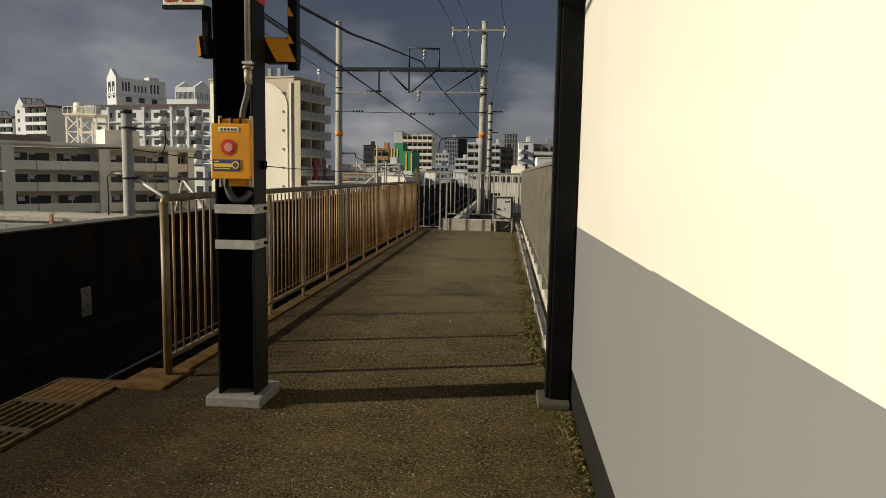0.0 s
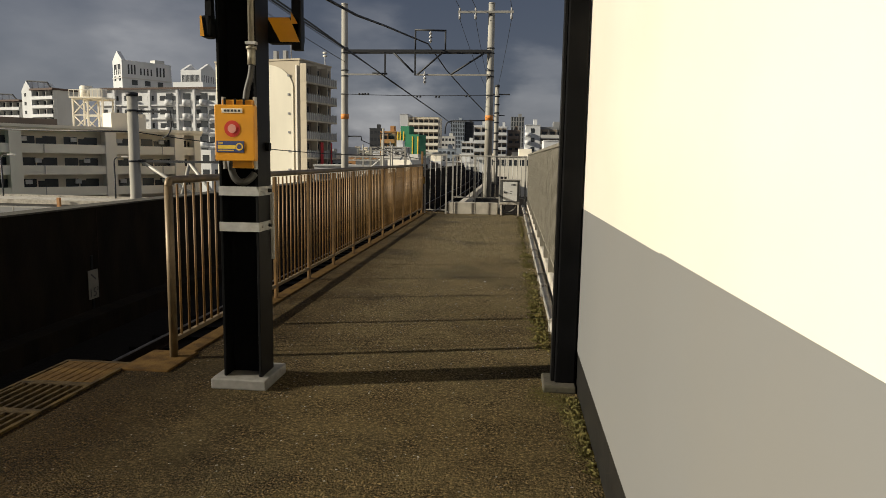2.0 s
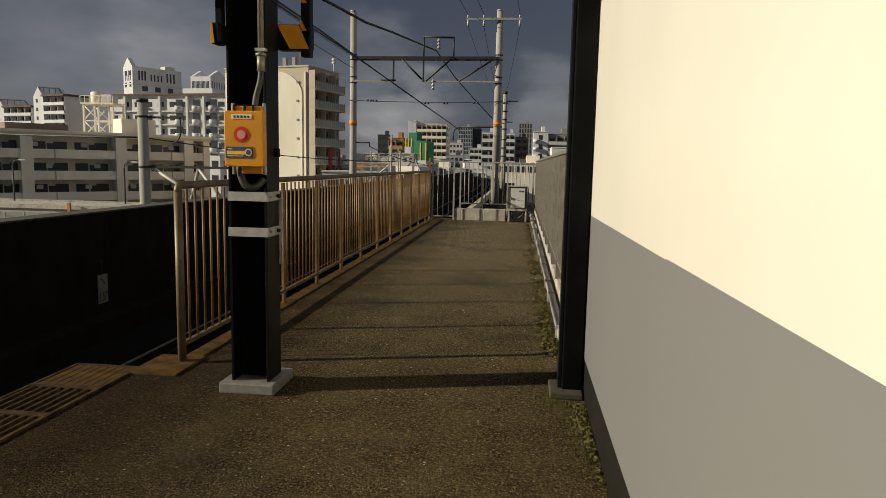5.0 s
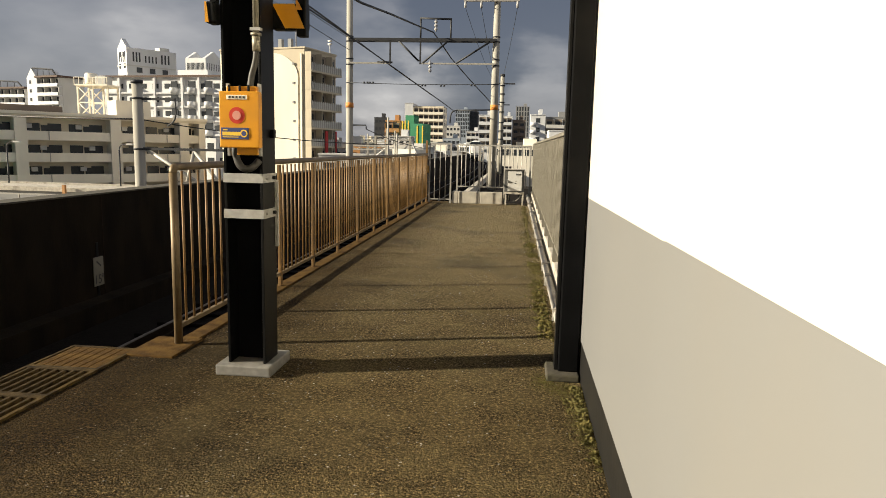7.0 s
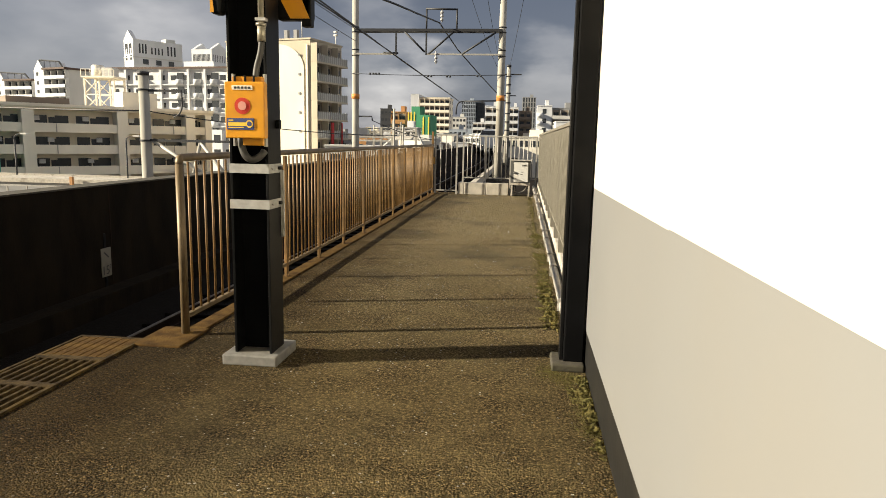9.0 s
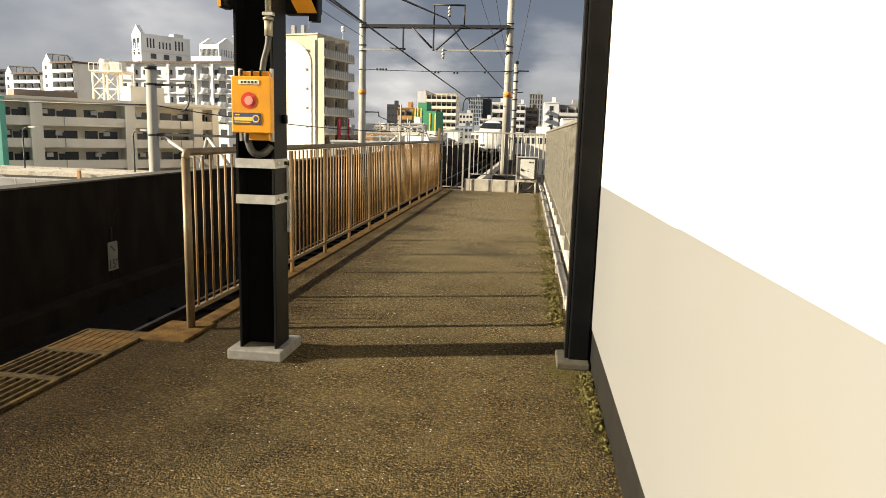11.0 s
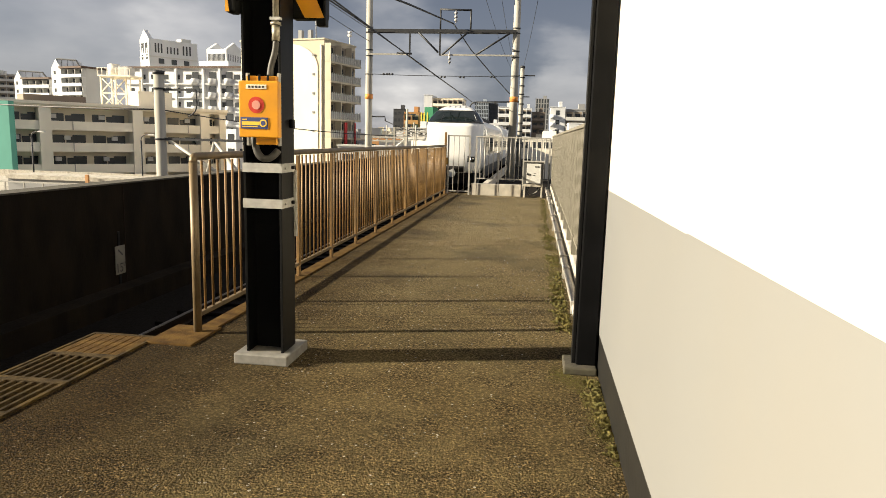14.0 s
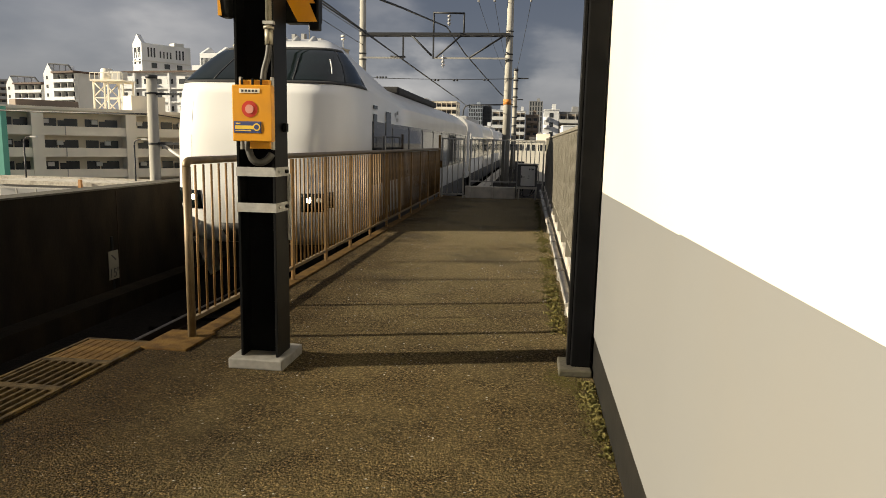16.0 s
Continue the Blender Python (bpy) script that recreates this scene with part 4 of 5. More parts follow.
def far_pole():
    g = thing("overhead_pole", "concrete railway pole with a curved bracket arm", "pole")
    Y, x = 60.0, -1.68
    p = part("pole", rod(B(), (x, Y, -0.75), (x, Y, 7.5), 0.22, 18, 0.17), M_POLE, g)
    part("cap", rods(((x, Y, 7.5), (x, Y, 7.7), 0.2), seg=14), M_STEEL_DARK, p)
    bands(p, x, Y, 0.24, (1.2, 2.2, 2.9, 3.6, 4.5, 5.3, 6.0, 6.7), h=0.09)
    part("bracket_arm", tube(B(), [(x, Y, 4.72), (-5.4, Y, 4.62)] + bezier((-5.4, Y, 4.62), (-6.0, Y, 4.62), (-6.1, Y, 4.4), (-6.1, Y, 3.5), 6), 0.06, 8), M_STEEL_DARK, g, "dark curved bracket arm")
    part("cross_arm", blocks((-2.5, -0.6, Y - 0.05, Y + 0.05, 6.85, 6.95)), M_STEEL_DARK, g)
    part("cross_arm", blocks((-2.4, -1.0, Y - 0.05, Y + 0.05, 5.1, 5.18)), M_STEEL_DARK, g)


far_pole()


def west_pole():
    g = thing("side_pole", "concrete pole with steel bracket beams beyond the wall", "pole")
    Y, x = 22.0, -12.65
    p = part("pole", rod(B(), (x, Y, -9), (x, Y, 3.25), 0.21, 20, 0.165), M_POLE, g)
    part("cap", rods(((x, Y, 3.25), (x, Y, 3.36), 0.19), seg=16), M_STEEL_DARK, p)
    bands(p, x, Y, 0.19, (1.1, 2.75), h=0.06)
    part("beam", blocks((x - 0.2, x + 2.9, Y - 0.06, Y + 0.06, 1.1, 1.18)), M_STEEL_DARK, g)
    for a, b in (((x + 0.2, 1.15), (x + 2.6, -0.3)), ((x + 1.9, 1.1), (x + 1.5, -0.4)), ((x + 1.9, 1.1), (x + 3.2, -0.5))):
        part("strut", rods(((a[0], Y, a[1]), (b[0], Y, b[1]), 0.06)), M_GALV, g)
    part("top_arm", blocks((x, x + 1.3, Y - 0.04, Y + 0.04, 2.72, 2.79)), M_STEEL_DARK, g)
    part("drop_wire", tube(B(), bezier((x + 1.3, Y, 2.75), (x + 1.35, Y, 2.2), (x + 1.3, Y, 2.0), (x + 1.0, Y, 1.9)), 0.025), M_WIRE, g)


west_pole()


def wire(pts, r=0.02, label="dark overhead railway wire"):
    solid("overhead_wire", tube(B(), pts, r), M_WIRE, label, "wire", group="overhead wires")


GY = 37.0
# two contact wires close together, and the sagging carrier of this track
wire([(-4.45, -6, 4.15), (-4.50, 14.7, 4.13), (-4.50, 17.6, 4.13), (-4.58, 24.4, 4.13), (-4.71, 33.4, 4.13), (-4.84, 43.3, 4.13), (-5.2, 62, 4.1), (-6.1, 84, 4.05)], 0.018, "dark contact wire above the track")
wire([(-4.52, -6, 4.25), (-4.57, 15.2, 4.23), (-4.64, 19.2, 4.23), (-4.77, 26.0, 4.22), (-4.84, 35.0, 4.18), (-4.88, 43.3, 4.14), (-5.2, 62, 4.105)], 0.018, "dark contact wire above the track")
wire([(-4.55, -8, 5.2), (-4.6, 4, 4.75), (-4.66, 15, 4.95), (-4.69, 20, 5.38), (-4.7, 24.3, 5.9), (-4.72, 30.5, 6.6), (-4.75, GY - 0.24, 7.32), (-4.6, 45, 7.04), (-3.8, 52, 6.32), (-2.6, 60, 5.3)], 0.036, "thick dark carrier cable")
for dx, dz in ((-3.12, 9.12), (-2.3, 9.12), (-0.45, 9.12)):
    wire(sagging((dx - 1.2, -8, dz + 0.6), (dx, GY - 0.22, dz), 0.5), 0.014, "thin dark supply wire")
    wire(sagging((dx, GY - 0.22, 8.56), (-1.7 + dx * 0.2, 60, 6.9), 0.3), 0.012, "thin dark supply wire")
for k in range(2):
    wire(sagging((-10.4 + k * 0.5, 3, 8.3), (-9.2, GY, 6.4 + 0.6 * k), 0.3), 0.014, "thin dark supply wire")
wire(sagging((-8.35, GY, 2.3), (-6.7, 52, 1.3), 0.2), 0.02, "thin dark wire beside the pole")
wire(sagging((-60, 40, 5.6), (-12.65, 22, 2.1), 0.8), 0.03, "dark cable beyond the wall")
wire(sagging((-12.65, 22, 2.1), (-6.7, 36, 1.5), 0.2), 0.02, "dark cable beyond the wall")


# ---- the city ----
M_CREAM = far_wall("cream_render", (0.86, 0.80, 0.68))
M_BEIGE = far_wall("beige_render", (0.72, 0.65, 0.52))
M_WHITE = far_wall("white_render", (0.64, 0.645, 0.65))
M_PALEGREY = far_wall("pale_grey_render", (0.56, 0.55, 0.52))
M_GREYB = far_wall("grey_render", (0.26, 0.26, 0.26))
M_BLUEGREY = far_wall("blue_grey_cladding", (0.32, 0.36, 0.41), 0.4)
M_BROWN = far_wall("brown_tile", (0.21, 0.165, 0.13))
M_ROOFEDGE = far_wall("roof_edge_brown", (0.085, 0.052, 0.038))
M_SAND = far_wall("sand_render", (0.52, 0.45, 0.335))
M_RAILGREY = far_wall("grey_railing", (0.34, 0.335, 0.31))
M_TEAL = far_wall("teal_cladding", (0.10, 0.36, 0.29))
M_GREEN = far_wall("green_netting", (0.03, 0.20, 0.10))
M_ORANGEB = far_wall("orange_tile", (0.48, 0.24, 0.09))
M_REDB = far_wall("red_panel", (0.45, 0.03, 0.03))
M_DARKB = far_wall("dark_cladding", (0.035, 0.036, 0.040))

_panes = {}


def shared(kind, w, h, d, mat):
    key = (kind, round(w, 2), round(h, 2), round(d, 2), mat.name)
    if key not in _panes:
        _panes[key] = mesh_of(kind, blocks((-w / 2, w / 2, -d, 0, 0, h)), mat)
    return _panes[key]


def building(name, label, x, y, w, depth, z1, wall, yaw=0.0, floor=2.9, z0=-9.0, front="windows", side="windows", cols=5, side_cols=3, low=-4.0, category="building", roof=True, rail=None, wsize=(1.5, 1.3), room=True):
    """A block whose front left corner stands at x, y; it runs w to its right and depth away. Storeys below `low` are out of sight and plain."""
    b = thing(name, label, category, m=pose(x, y, 0, 0, 0, yaw))
    part("wall", blocks((0, w, 0, depth, z0, z1)), wall, b)
    if roof:
        r = part("roof", blocks((-0.12, w + 0.12, -0.12, depth + 0.12, z1 + 0.003, z1 + 0.22)), wall, b)
        if room:
            part("plant_room", blocks((w * 0.55, w * 0.8, depth * 0.3, depth * 0.7, z1 + 0.223, z1 + 2.0)), wall, r)
    n = int((z1 - 0.3 - low) / floor)
    for i in range(n):
        z = z1 - 0.35 - (i + 1) * floor
        for what, length, count, place in ((front, w, cols, 0), (side, depth, side_cols, 1)):
            if not what:
                continue
            step = length / count
            if what == "balconies":
                for k, (nm, bx, mt) in enumerate((("recess", (0.25, length - 0.25, -0.03, -0.004, z + 1.05, z + floor - 0.2), M_SHADE), ("balcony", (0.05, length - 0.05, -1.1, -0.004, z - 0.16, z + 0.08), wall), ("railing", (0.08, length - 0.08, -1.07, -1.02, z + 0.081, z + 1.02), rail or wall))):
                    bb = bx
                    if place:
                        bb = (w - bx[3], w - bx[2], bx[0], bx[1], bx[4], bx[5])
                    part(nm, blocks(bb), mt, b)
                for k in range(count):
                    c = (k + 0.5) * step
                    me = shared("window", min(wsize[0], step * 0.7), 1.75, 0.05, M_GLASS_FAR)
                    if place:
                        piece("window", me, b, w + 0.031, c, z + 0.3, 90)
                    else:
                        piece("window", me, b, c, -0.031, z + 0.3)
                    dv = shared("divider", 0.14, floor - 0.1, 1.0, wall)
                    if place:
                        piece("divider", dv, b, w + 0.03, k * step + 0.1, z, 90)
                    else:
                        piece("divider", dv, b, k * step + 0.1, -0.03, z)
            else:
                me = shared("window", min(wsize[0], step * 0.62), wsize[1], 0.04, M_GLASS_FAR)
                for k in range(count):
                    c = (k + 0.5) * step
                    if place:
                        piece("window", me, b, w + 0.003, c, z + 0.95, 90)
                    else:
                        piece("window", me, b, c, -0.003, z + 0.95)
    return b


def gable(b, x0, x1, y0, y1, z, h, mat, name="gable_roof"):
    bm = B()
    xm = (x0 + x1) / 2
    a = [bm.verts.new(p) for p in ((x0, y0, z), (x1, y0, z), (xm, y0, z + h), (x0, y1, z), (x1, y1, z), (xm, y1, z + h))]
    for q in ((0, 1, 2), (3, 5, 4), (0, 2, 5, 3), (1, 4, 5, 2), (0, 3, 4, 1)):
        bm.faces.new([a[i] for i in q])
    return part(name, bm, mat, b)


def low_apartments():
    """Four-storey beige block with open balconies, seen at a slant."""
    b = thing("balcony_apartment_block", "beige low apartment block with long open balconies", "apartment building", m=pose(-72.5, 81.0, 0, 0, 0, 51.5))
    L, D, Z = 34.6, 9.0, 4.35
    part("wall", blocks((0, L, 1.6, D, -9, Z)), M_BEIGE, b)
    part("roof", blocks((-0.2, L + 0.2, -0.25, D, Z, Z + 0.75)), M_BEIGE, b)
    for k, x in enumerate((0.4, 8.2, 20.6, 31.0, 34.2)):
        part("pillar", blocks((x - 0.75, x + 0.75 if k < 4 else x + 0.3, -0.35, 1.6, -9, Z)), M_CREAM, b)
    win = shared("balcony_window", 1.75, 1.3, 0.06, M_GLASS_FAR)
    door = shared("door", 0.9, 1.9, 0.06, M_GLASS_FAR)
    for f in range(4):
        z = Z - 3.0 * (f + 1)
        part("floor_slab", blocks((0, L, 0.0, 1.6, z - 0.15, z)), M_BEIGE, b)
        part("parapet", blocks((0, L, -0.12, 0.0, z - 0.15, z + 1.12)), M_CREAM, b)
        for k in range(12):
            x = 1.9 + k * 2.75
            piece("window", win, b, x, 1.59, z + 0.9)
            if k % 2:
                piece("door", door, b, x + 1.5, 1.588, z + 0.05)
        for k in range(4):
            x = 3.4 + k * 8.3
            piece("downpipe", shared("downpipe", 0.1, 1.2, 0.1, M_GALV), b, x, -0.125, z - 0.1)
    unit = shared("air_conditioner", 0.8, 0.6, 0.35, M_WHITE)
    for f in range(3):
        for k in range(5):
            piece("air_conditioner", unit, b, 3.2 + 6.4 * k + (f * 1.7) % 3, 1.55, Z - 3.0 * (f + 1) + 1.5)
    part("roof_edge", blocks((-0.3, L + 0.3, -0.4, -0.252, Z + 0.35, Z + 0.75)), M_CREAM, b)
    part("rooftop_room", blocks((22.0, 27.2, 3.0, 6.5, Z + 0.75, Z + 3.1)), M_CREAM, b)
    part("rooftop_room", blocks((6.5, 14.5, 3.0, 6.5, Z + 0.75, Z + 1.7)), M_BROWN, b)


low_apartments()

building("teal_building", "plain teal metal clad building", -72.4, 75, 10.0, 0.9, 4.5, M_TEAL, front=None, side=None, roof=False)
building("distant_grey_block", "grey apartment block in the distance", -283, 300, 30, 14, 27.0, M_PALEGREY, 25, front="balconies", side=None, cols=8)


def stepped_block(x, y, yaw, w, depth, eave, apex, gable_w, floors, label):
    """White block: a gabled end wall, balconies in front, a dark roof edge and an open dark roof frame."""
    b = thing("stepped_white_block", label, "apartment building", m=pose(x, y, 0, 0, 0, yaw))
    part("wall", blocks((gable_w, w, 1.4, depth, -9, eave)), M_PALEGREY, b)
    part("gable_wall", blocks((0, gable_w, 0, depth, -9, eave)), M_WHITE, b)
    gable(b, 0, gable_w, 0, depth, eave, apex - eave, M_WHITE)
    part("roof_edge", blocks((gable_w - 0.3, w + 0.5, -0.6, depth + 0.4, eave - 0.1, eave + 0.5)), M_ROOFEDGE, b, "dark brown roof edge")
    h = apex - eave
    f = part("roof_frame", rods(((gable_w * 0.55, 0.4, apex), (w * 0.80, 0.4, apex - 0.25 * h), 0.26), ((w * 0.80, 0.4, apex - 0.25 * h), (w * 0.90, 0.4, eave + 0.5), 0.26), seg=6), M_DARKB, b, "open dark roof frame")
    for k in range(3):
        u = 0.32 + 0.19 * k
        part("frame_post", rods(((w * u, 0.4, eave + 0.5), (w * u, 0.4, apex - 0.25 * h * u), 0.09), seg=6), M_DARKB, f)
    win, room = shared("window", 2.3, 2.2, 0.05, M_GLASS_FAR), w - gable_w
    small = shared("window", 1.0, 1.1, 0.05, M_GLASS_FAR)
    n = max(3, round(room / 3.2))
    for i in range(floors):
        z = eave - 2.8 * (i + 1)
        part("floor_slab", blocks((gable_w, w - 0.2, -0.2, 1.4, z - 0.18, z)), M_WHITE, b)
        part("balustrade", blocks((gable_w + 0.05, w - 0.2, -0.2, -0.08, z + 0.001, z + 0.85)), M_WHITE, b)
        for k in range(n):
            piece("window", win, b, gable_w + room * (k + 0.5) / n, 1.398, z + 0.15)
            piece("divider", shared("divider", 0.15, 2.55, 1.3, M_PALEGREY), b, gable_w + room * (k + 1) / n - 0.15, 1.395, z + 0.02)
        piece("window", small, b, gable_w * 0.35, -0.002, z + 0.9)
    return b


stepped_block(-160.2, 212.2, -20, 15.6, 9.0, 20.9, 24.0, 5.0, 6, "white apartment block with a gable and open dark roof frame")
stepped_block(-185.2, 226.0, -16, 18.0, 9.0, 18.3, 21.2, 4.2, 6, "white apartment block with a gable and open dark roof frame")


def water_tower():
    t = thing("water_tank_tower", "cream water tank on a steel lattice tower", "water tower", m=pose(-70.9, 110, 0))
    part("tank", rods(((-0.5, 0, 10.45), (-0.5, 0, 12.2), 1.0), ((-0.5, 0, 12.2), (-0.5, 0, 12.35), 0.85), seg=24), M_CREAM, t)
    part("box_tank", blocks((0.8, 2.6, -1.0, 1.0, 10.45, 11.9), bevel=0.05), M_PALEGREY, t)
    part("deck", blocks((-2.3, 3.5, -2.0, 2.0, 10.2, 10.45)), M_CREAM, t)
    for i in range(8):
        part("rail_post", blocks((-2.3 + i * 0.82, -2.22 + i * 0.82, -2.0, -1.94, 10.45, 11.5)), M_CREAM, t)
    part("rail", blocks((-2.3, 3.5, -2.0, -1.95, 11.5, 11.6)), M_CREAM, t)
    for x in (-2.0, 0.6, 3.2):
        for y in (-1.5, 1.5):
            part("leg", blocks((x - 0.13, x + 0.13, y - 0.13, y + 0.13, -9, 10.2)), M_CREAM, t)
    for i in range(6):
        z = 10.1 - i * 2.6
        for y in (-1.5, 1.5):
            part("brace", rods(((-2.0, y, z), (0.6, y, z - 2.5), 0.1), ((0.6, y, z), (-2.0, y, z - 2.5), 0.1)), M_CREAM, t)
            part("tie", blocks((-2.0, 3.2, y - 0.08, y + 0.08, z - 0.1, z + 0.1)), M_CREAM, t)


water_tower()


def gabled_tower(x, y, w, d, z1, yaw, gab, label):
    b = building("gabled_tower", label, x, y, w, d, z1, M_WHITE, yaw, front="windows", side=None, cols=2, low=2, roof=False, wsize=(1.0, 1.2))
    gable(b, 0, w, 0.01, d * gab, z1, 2.3, M_WHITE)
    if gab > 0.2:
        gable(b, 0, w, d * (1 - gab), d - 0.01, z1, 2.0, M_WHITE)
    else:
        part("roof_box", blocks((w * 0.3, w * 0.8, d * 0.7, d * 0.9, z1, z1 + 1.0)), M_PALEGREY, b)
    slot = shared("slot", 0.32, 2.6, 0.05, M_GLASS_FAR)
    for k in range(4):
        piece("slot", slot, b, w * (0.2 + 0.2 * k), -0.002, z1 - 3.6)
    tall, short = shared("slot", 0.42, 2.4, 0.05, M_GLASS_FAR), shared("slot", 0.36, 1.7, 0.05, M_GLASS_FAR)
    for k, u in enumerate((0.13, 0.19, 0.25, 0.37, 0.44, 0.51, 0.58, 0.70, 0.77, 0.84)):
        piece("slot", short if 2 < k < 7 else tall, b, w + 0.002, d * u, z1 - 3.4, 90)
    for u in (0.24, 0.50, 0.76):
        piece("window", shared("window", 1.5, 1.3, 0.05, M_GLASS_FAR), b, w + 0.002, d * u, z1 - 6.1, 90)
    # no hollow here: a flat dark sheet gives the terrace's shade
    part("terrace_gap", blocks((w + 0.001, w + 0.05, d * 0.05, d * 0.42, z1 - 10.4, z1 - 9.2)), M_DARKB, b, "dark sheet for the shade in a terrace opening")
    part("ledge", blocks((-0.1, w + 0.15, -0.12, d, z1 - 4.6, z1 - 4.3)), M_PALEGREY, b)
    return b


gabled_tower(-104.4, 172.5, 5.0, 13.4, 25.0, -34, 0.08, "white tower block with a gabled top and slot windows")

def twin_gable_tower():
    b = thing("gabled_tower", "white tower block with two gabled ends and slot windows", "building", m=pose(-100.3, 201.2, 0, 0, 0, -9))
    w, d, z1 = 6.9, 8.4, 26.3
    part("wall", blocks((0, w, 0, d, -9, z1)), M_WHITE, b)
    for x in (0.0, w - 0.9):
        bm = B()
        a = [bm.verts.new((xx, yy, zz)) for xx in (x, x + 0.9) for yy, zz in ((0, z1), (d, z1), (d / 2, z1 + 2.2))]
        for q in ((0, 1, 2), (5, 4, 3), (0, 3, 4, 1), (1, 4, 5, 2), (2, 5, 3, 0)):
            bm.faces.new([a[i] for i in q])
        part("gable", bm, M_WHITE, b)
    slot = shared("slot", 0.2, 2.0, 0.05, M_GLASS_FAR)
    for k in range(14):
        piece("slot", slot, b, 0.6 + 0.43 * k, -0.002, z1 - 3.4)
    for k in range(8):
        piece("slot", slot, b, w + 0.002, 1.0 + 0.9 * k, z1 - 3.4, 90)
    for k in range(3):
        piece("window", shared("window", 0.7, 1.0, 0.05, M_GLASS_FAR), b, 1.4 + 2.0 * k, -0.002, z1 - 6.2)


twin_gable_tower()


def slab_block():
    b = building("long_slab_block", "long white apartment slab with rounded balconies", -92, 146, 30, 12, 15.0, M_WHITE, -9, front="windows", side="windows", cols=10, side_cols=3, low=-6, wsize=(1.5, 1.05))
    bal = mesh_of("round_balcony", rod(B(), (0, 0, 0), (0, 0, 1.1), 0.85, 14), M_WHITE)
    rec = shared("recess", 1.6, 1.4, 0.06, M_GLASS_FAR)
    for f in range(7):
        z = 15.0 - 0.35 - 2.9 * (f + 1)
        for x in (9.0, 18.2, 22.5, 26.6):
            piece("round_balcony", bal, b, x, -0.3, z)
            piece("recess", rec, b, x, -0.05, z + 1.1)
        part("slab_edge", blocks((0, 30, -0.5, -0.045, z - 0.15, z + 0.1)), M_WHITE, b)
    part("roof_line", blocks((-0.3, 30.3, -0.75, -0.505, 15.05, 15.45)), M_ROOFEDGE, b, "reddish brown roof edge")
    for x in (4.5, 13.5, 20.4, 24.5):
        part("fin", blocks((x - 0.25, x + 0.25, -0.6, -0.001, -9, 15.2)), M_WHITE, b)


slab_block()


def blank_wall_block():
    b = building("cream_apartment_block", "cream apartment block with a blank end wall and balconies", -43.8, 98.6, 14.2, 8.6, 14.6, M_SAND, -14.7, floor=2.62, front=None, side="balconies", side_cols=3, low=-6, rail=M_RAILGREY, room=False)
    # curved raised panel on the blank wall
    bm = B()
    w, zt = 13.2, 14.1
    pts = [(0.1, -9.0), (w, -9.0), (w, 10.7)] + [(w - 4.6 + 4.6 * math.cos(u), 10.7 + (zt - 10.7) * math.sin(u)) for u in [i * math.pi / 24 for i in range(1, 13)]] + [(0.1, zt)]
    a = [bm.verts.new((x, -0.12, z)) for x, z in pts]
    c = [bm.verts.new((x, -0.002, z)) for x, z in pts]
    bm.faces.new(a); bm.faces.new(c[::-1])
    for i in range(len(pts)):
        j = (i + 1) % len(pts)
        bm.faces.new((a[i], a[j], c[j], c[i]))
    part("curved_panel", bm, M_CREAM_LIGHT, b, "pale cream curved wall panel")
    part("downpipe", blocks((13.62, 13.86, -0.2, -0.003, -9, 13.9)), M_CREAM, b)
    for f in range(7):
        piece("vent", shared("vent", 0.3, 0.3, 0.1, M_GREYB), b, 12.5, -0.122, 12.4 - f * 2.62)
    for f in range(7):
        z = 14.6 - 0.35 - (f + 1) * 2.62
        for k in range(15):
            piece("railing_bar", shared("railing_bar", 0.09, 1.1, 0.06, M_PALEGREY), b, 15.29, 0.3 + k * 0.57, z + 0.05, 90)
    part("red_panel", blocks((15.45, 15.55, 3.4, 4.1, -6, 3.4)), M_REDB, b, "red upright panel")
    part("red_panel", blocks((15.45, 15.55, 6.3, 6.6, -6, 3.4)), M_REDB, b, "red upright panel")
    for x in (8.6, 10.2):
        part("roof_tank", blocks((x, x + 0.55, 2.0, 2.6, 14.82, 16.3)), M_GREYB, b)
    part("antenna", rods(((11.6, 2.0, 14.4), (11.6, 2.0, 19.0), 0.06)), M_GALV, b)
    part("antenna", rods(((13.6, 8.0, 14.4), (13.6, 8.0, 16.2), 0.06), ((13.3, 8.0, 16.3), (13.9, 8.0, 16.3), 0.16), ((13.3, 8.0, 16.75), (13.9, 8.0, 16.75), 0.16)), M_PALEGREY, b)


M_CREAM_LIGHT = far_wall("pale_cream_render", (0.82, 0.76, 0.61))
blank_wall_block()

# the middle distance, behind the platform end
building("distant_apartment_block", "pale beige apartment block in the distance", -50, 300, 3.6, 14, 20.2, M_WHITE, 0, front=None, side=None, room=False)
building("distant_apartment_block", "pale beige apartment block in the distance", -46.2, 301, 13.2, 14, 19.0, M_BEIGE, 0, front="balconies", side="windows", cols=6, side_cols=2, low=2, rail=M_CREAM, room=False)
b = building("netted_building", "building wrapped in green netting with yellow strips", -34.2, 200, 6.6, 8, 8.2, M_GREEN, -8, front=None, side=None, roof=False)
part("upper_wall", blocks((0.8, 3.4, 1, 6, 8.2, 10.6)), M_GREEN, b)
for x in (0.1, 0.9, 1.9, 4.6, 6.2):
    part("yellow_strip", blocks((x, x + 0.35, -0.15, -0.005, -6, 9.0 if x < 3 else 7.6)), M_GOLD, b, "yellow strip")
building("orange_building", "orange tiled apartment building", -41, 210, 4.6, 9, 9.2, M_ORANGEB, front="balconies", side=None, cols=2, low=-2, rail=M_ORANGEB)
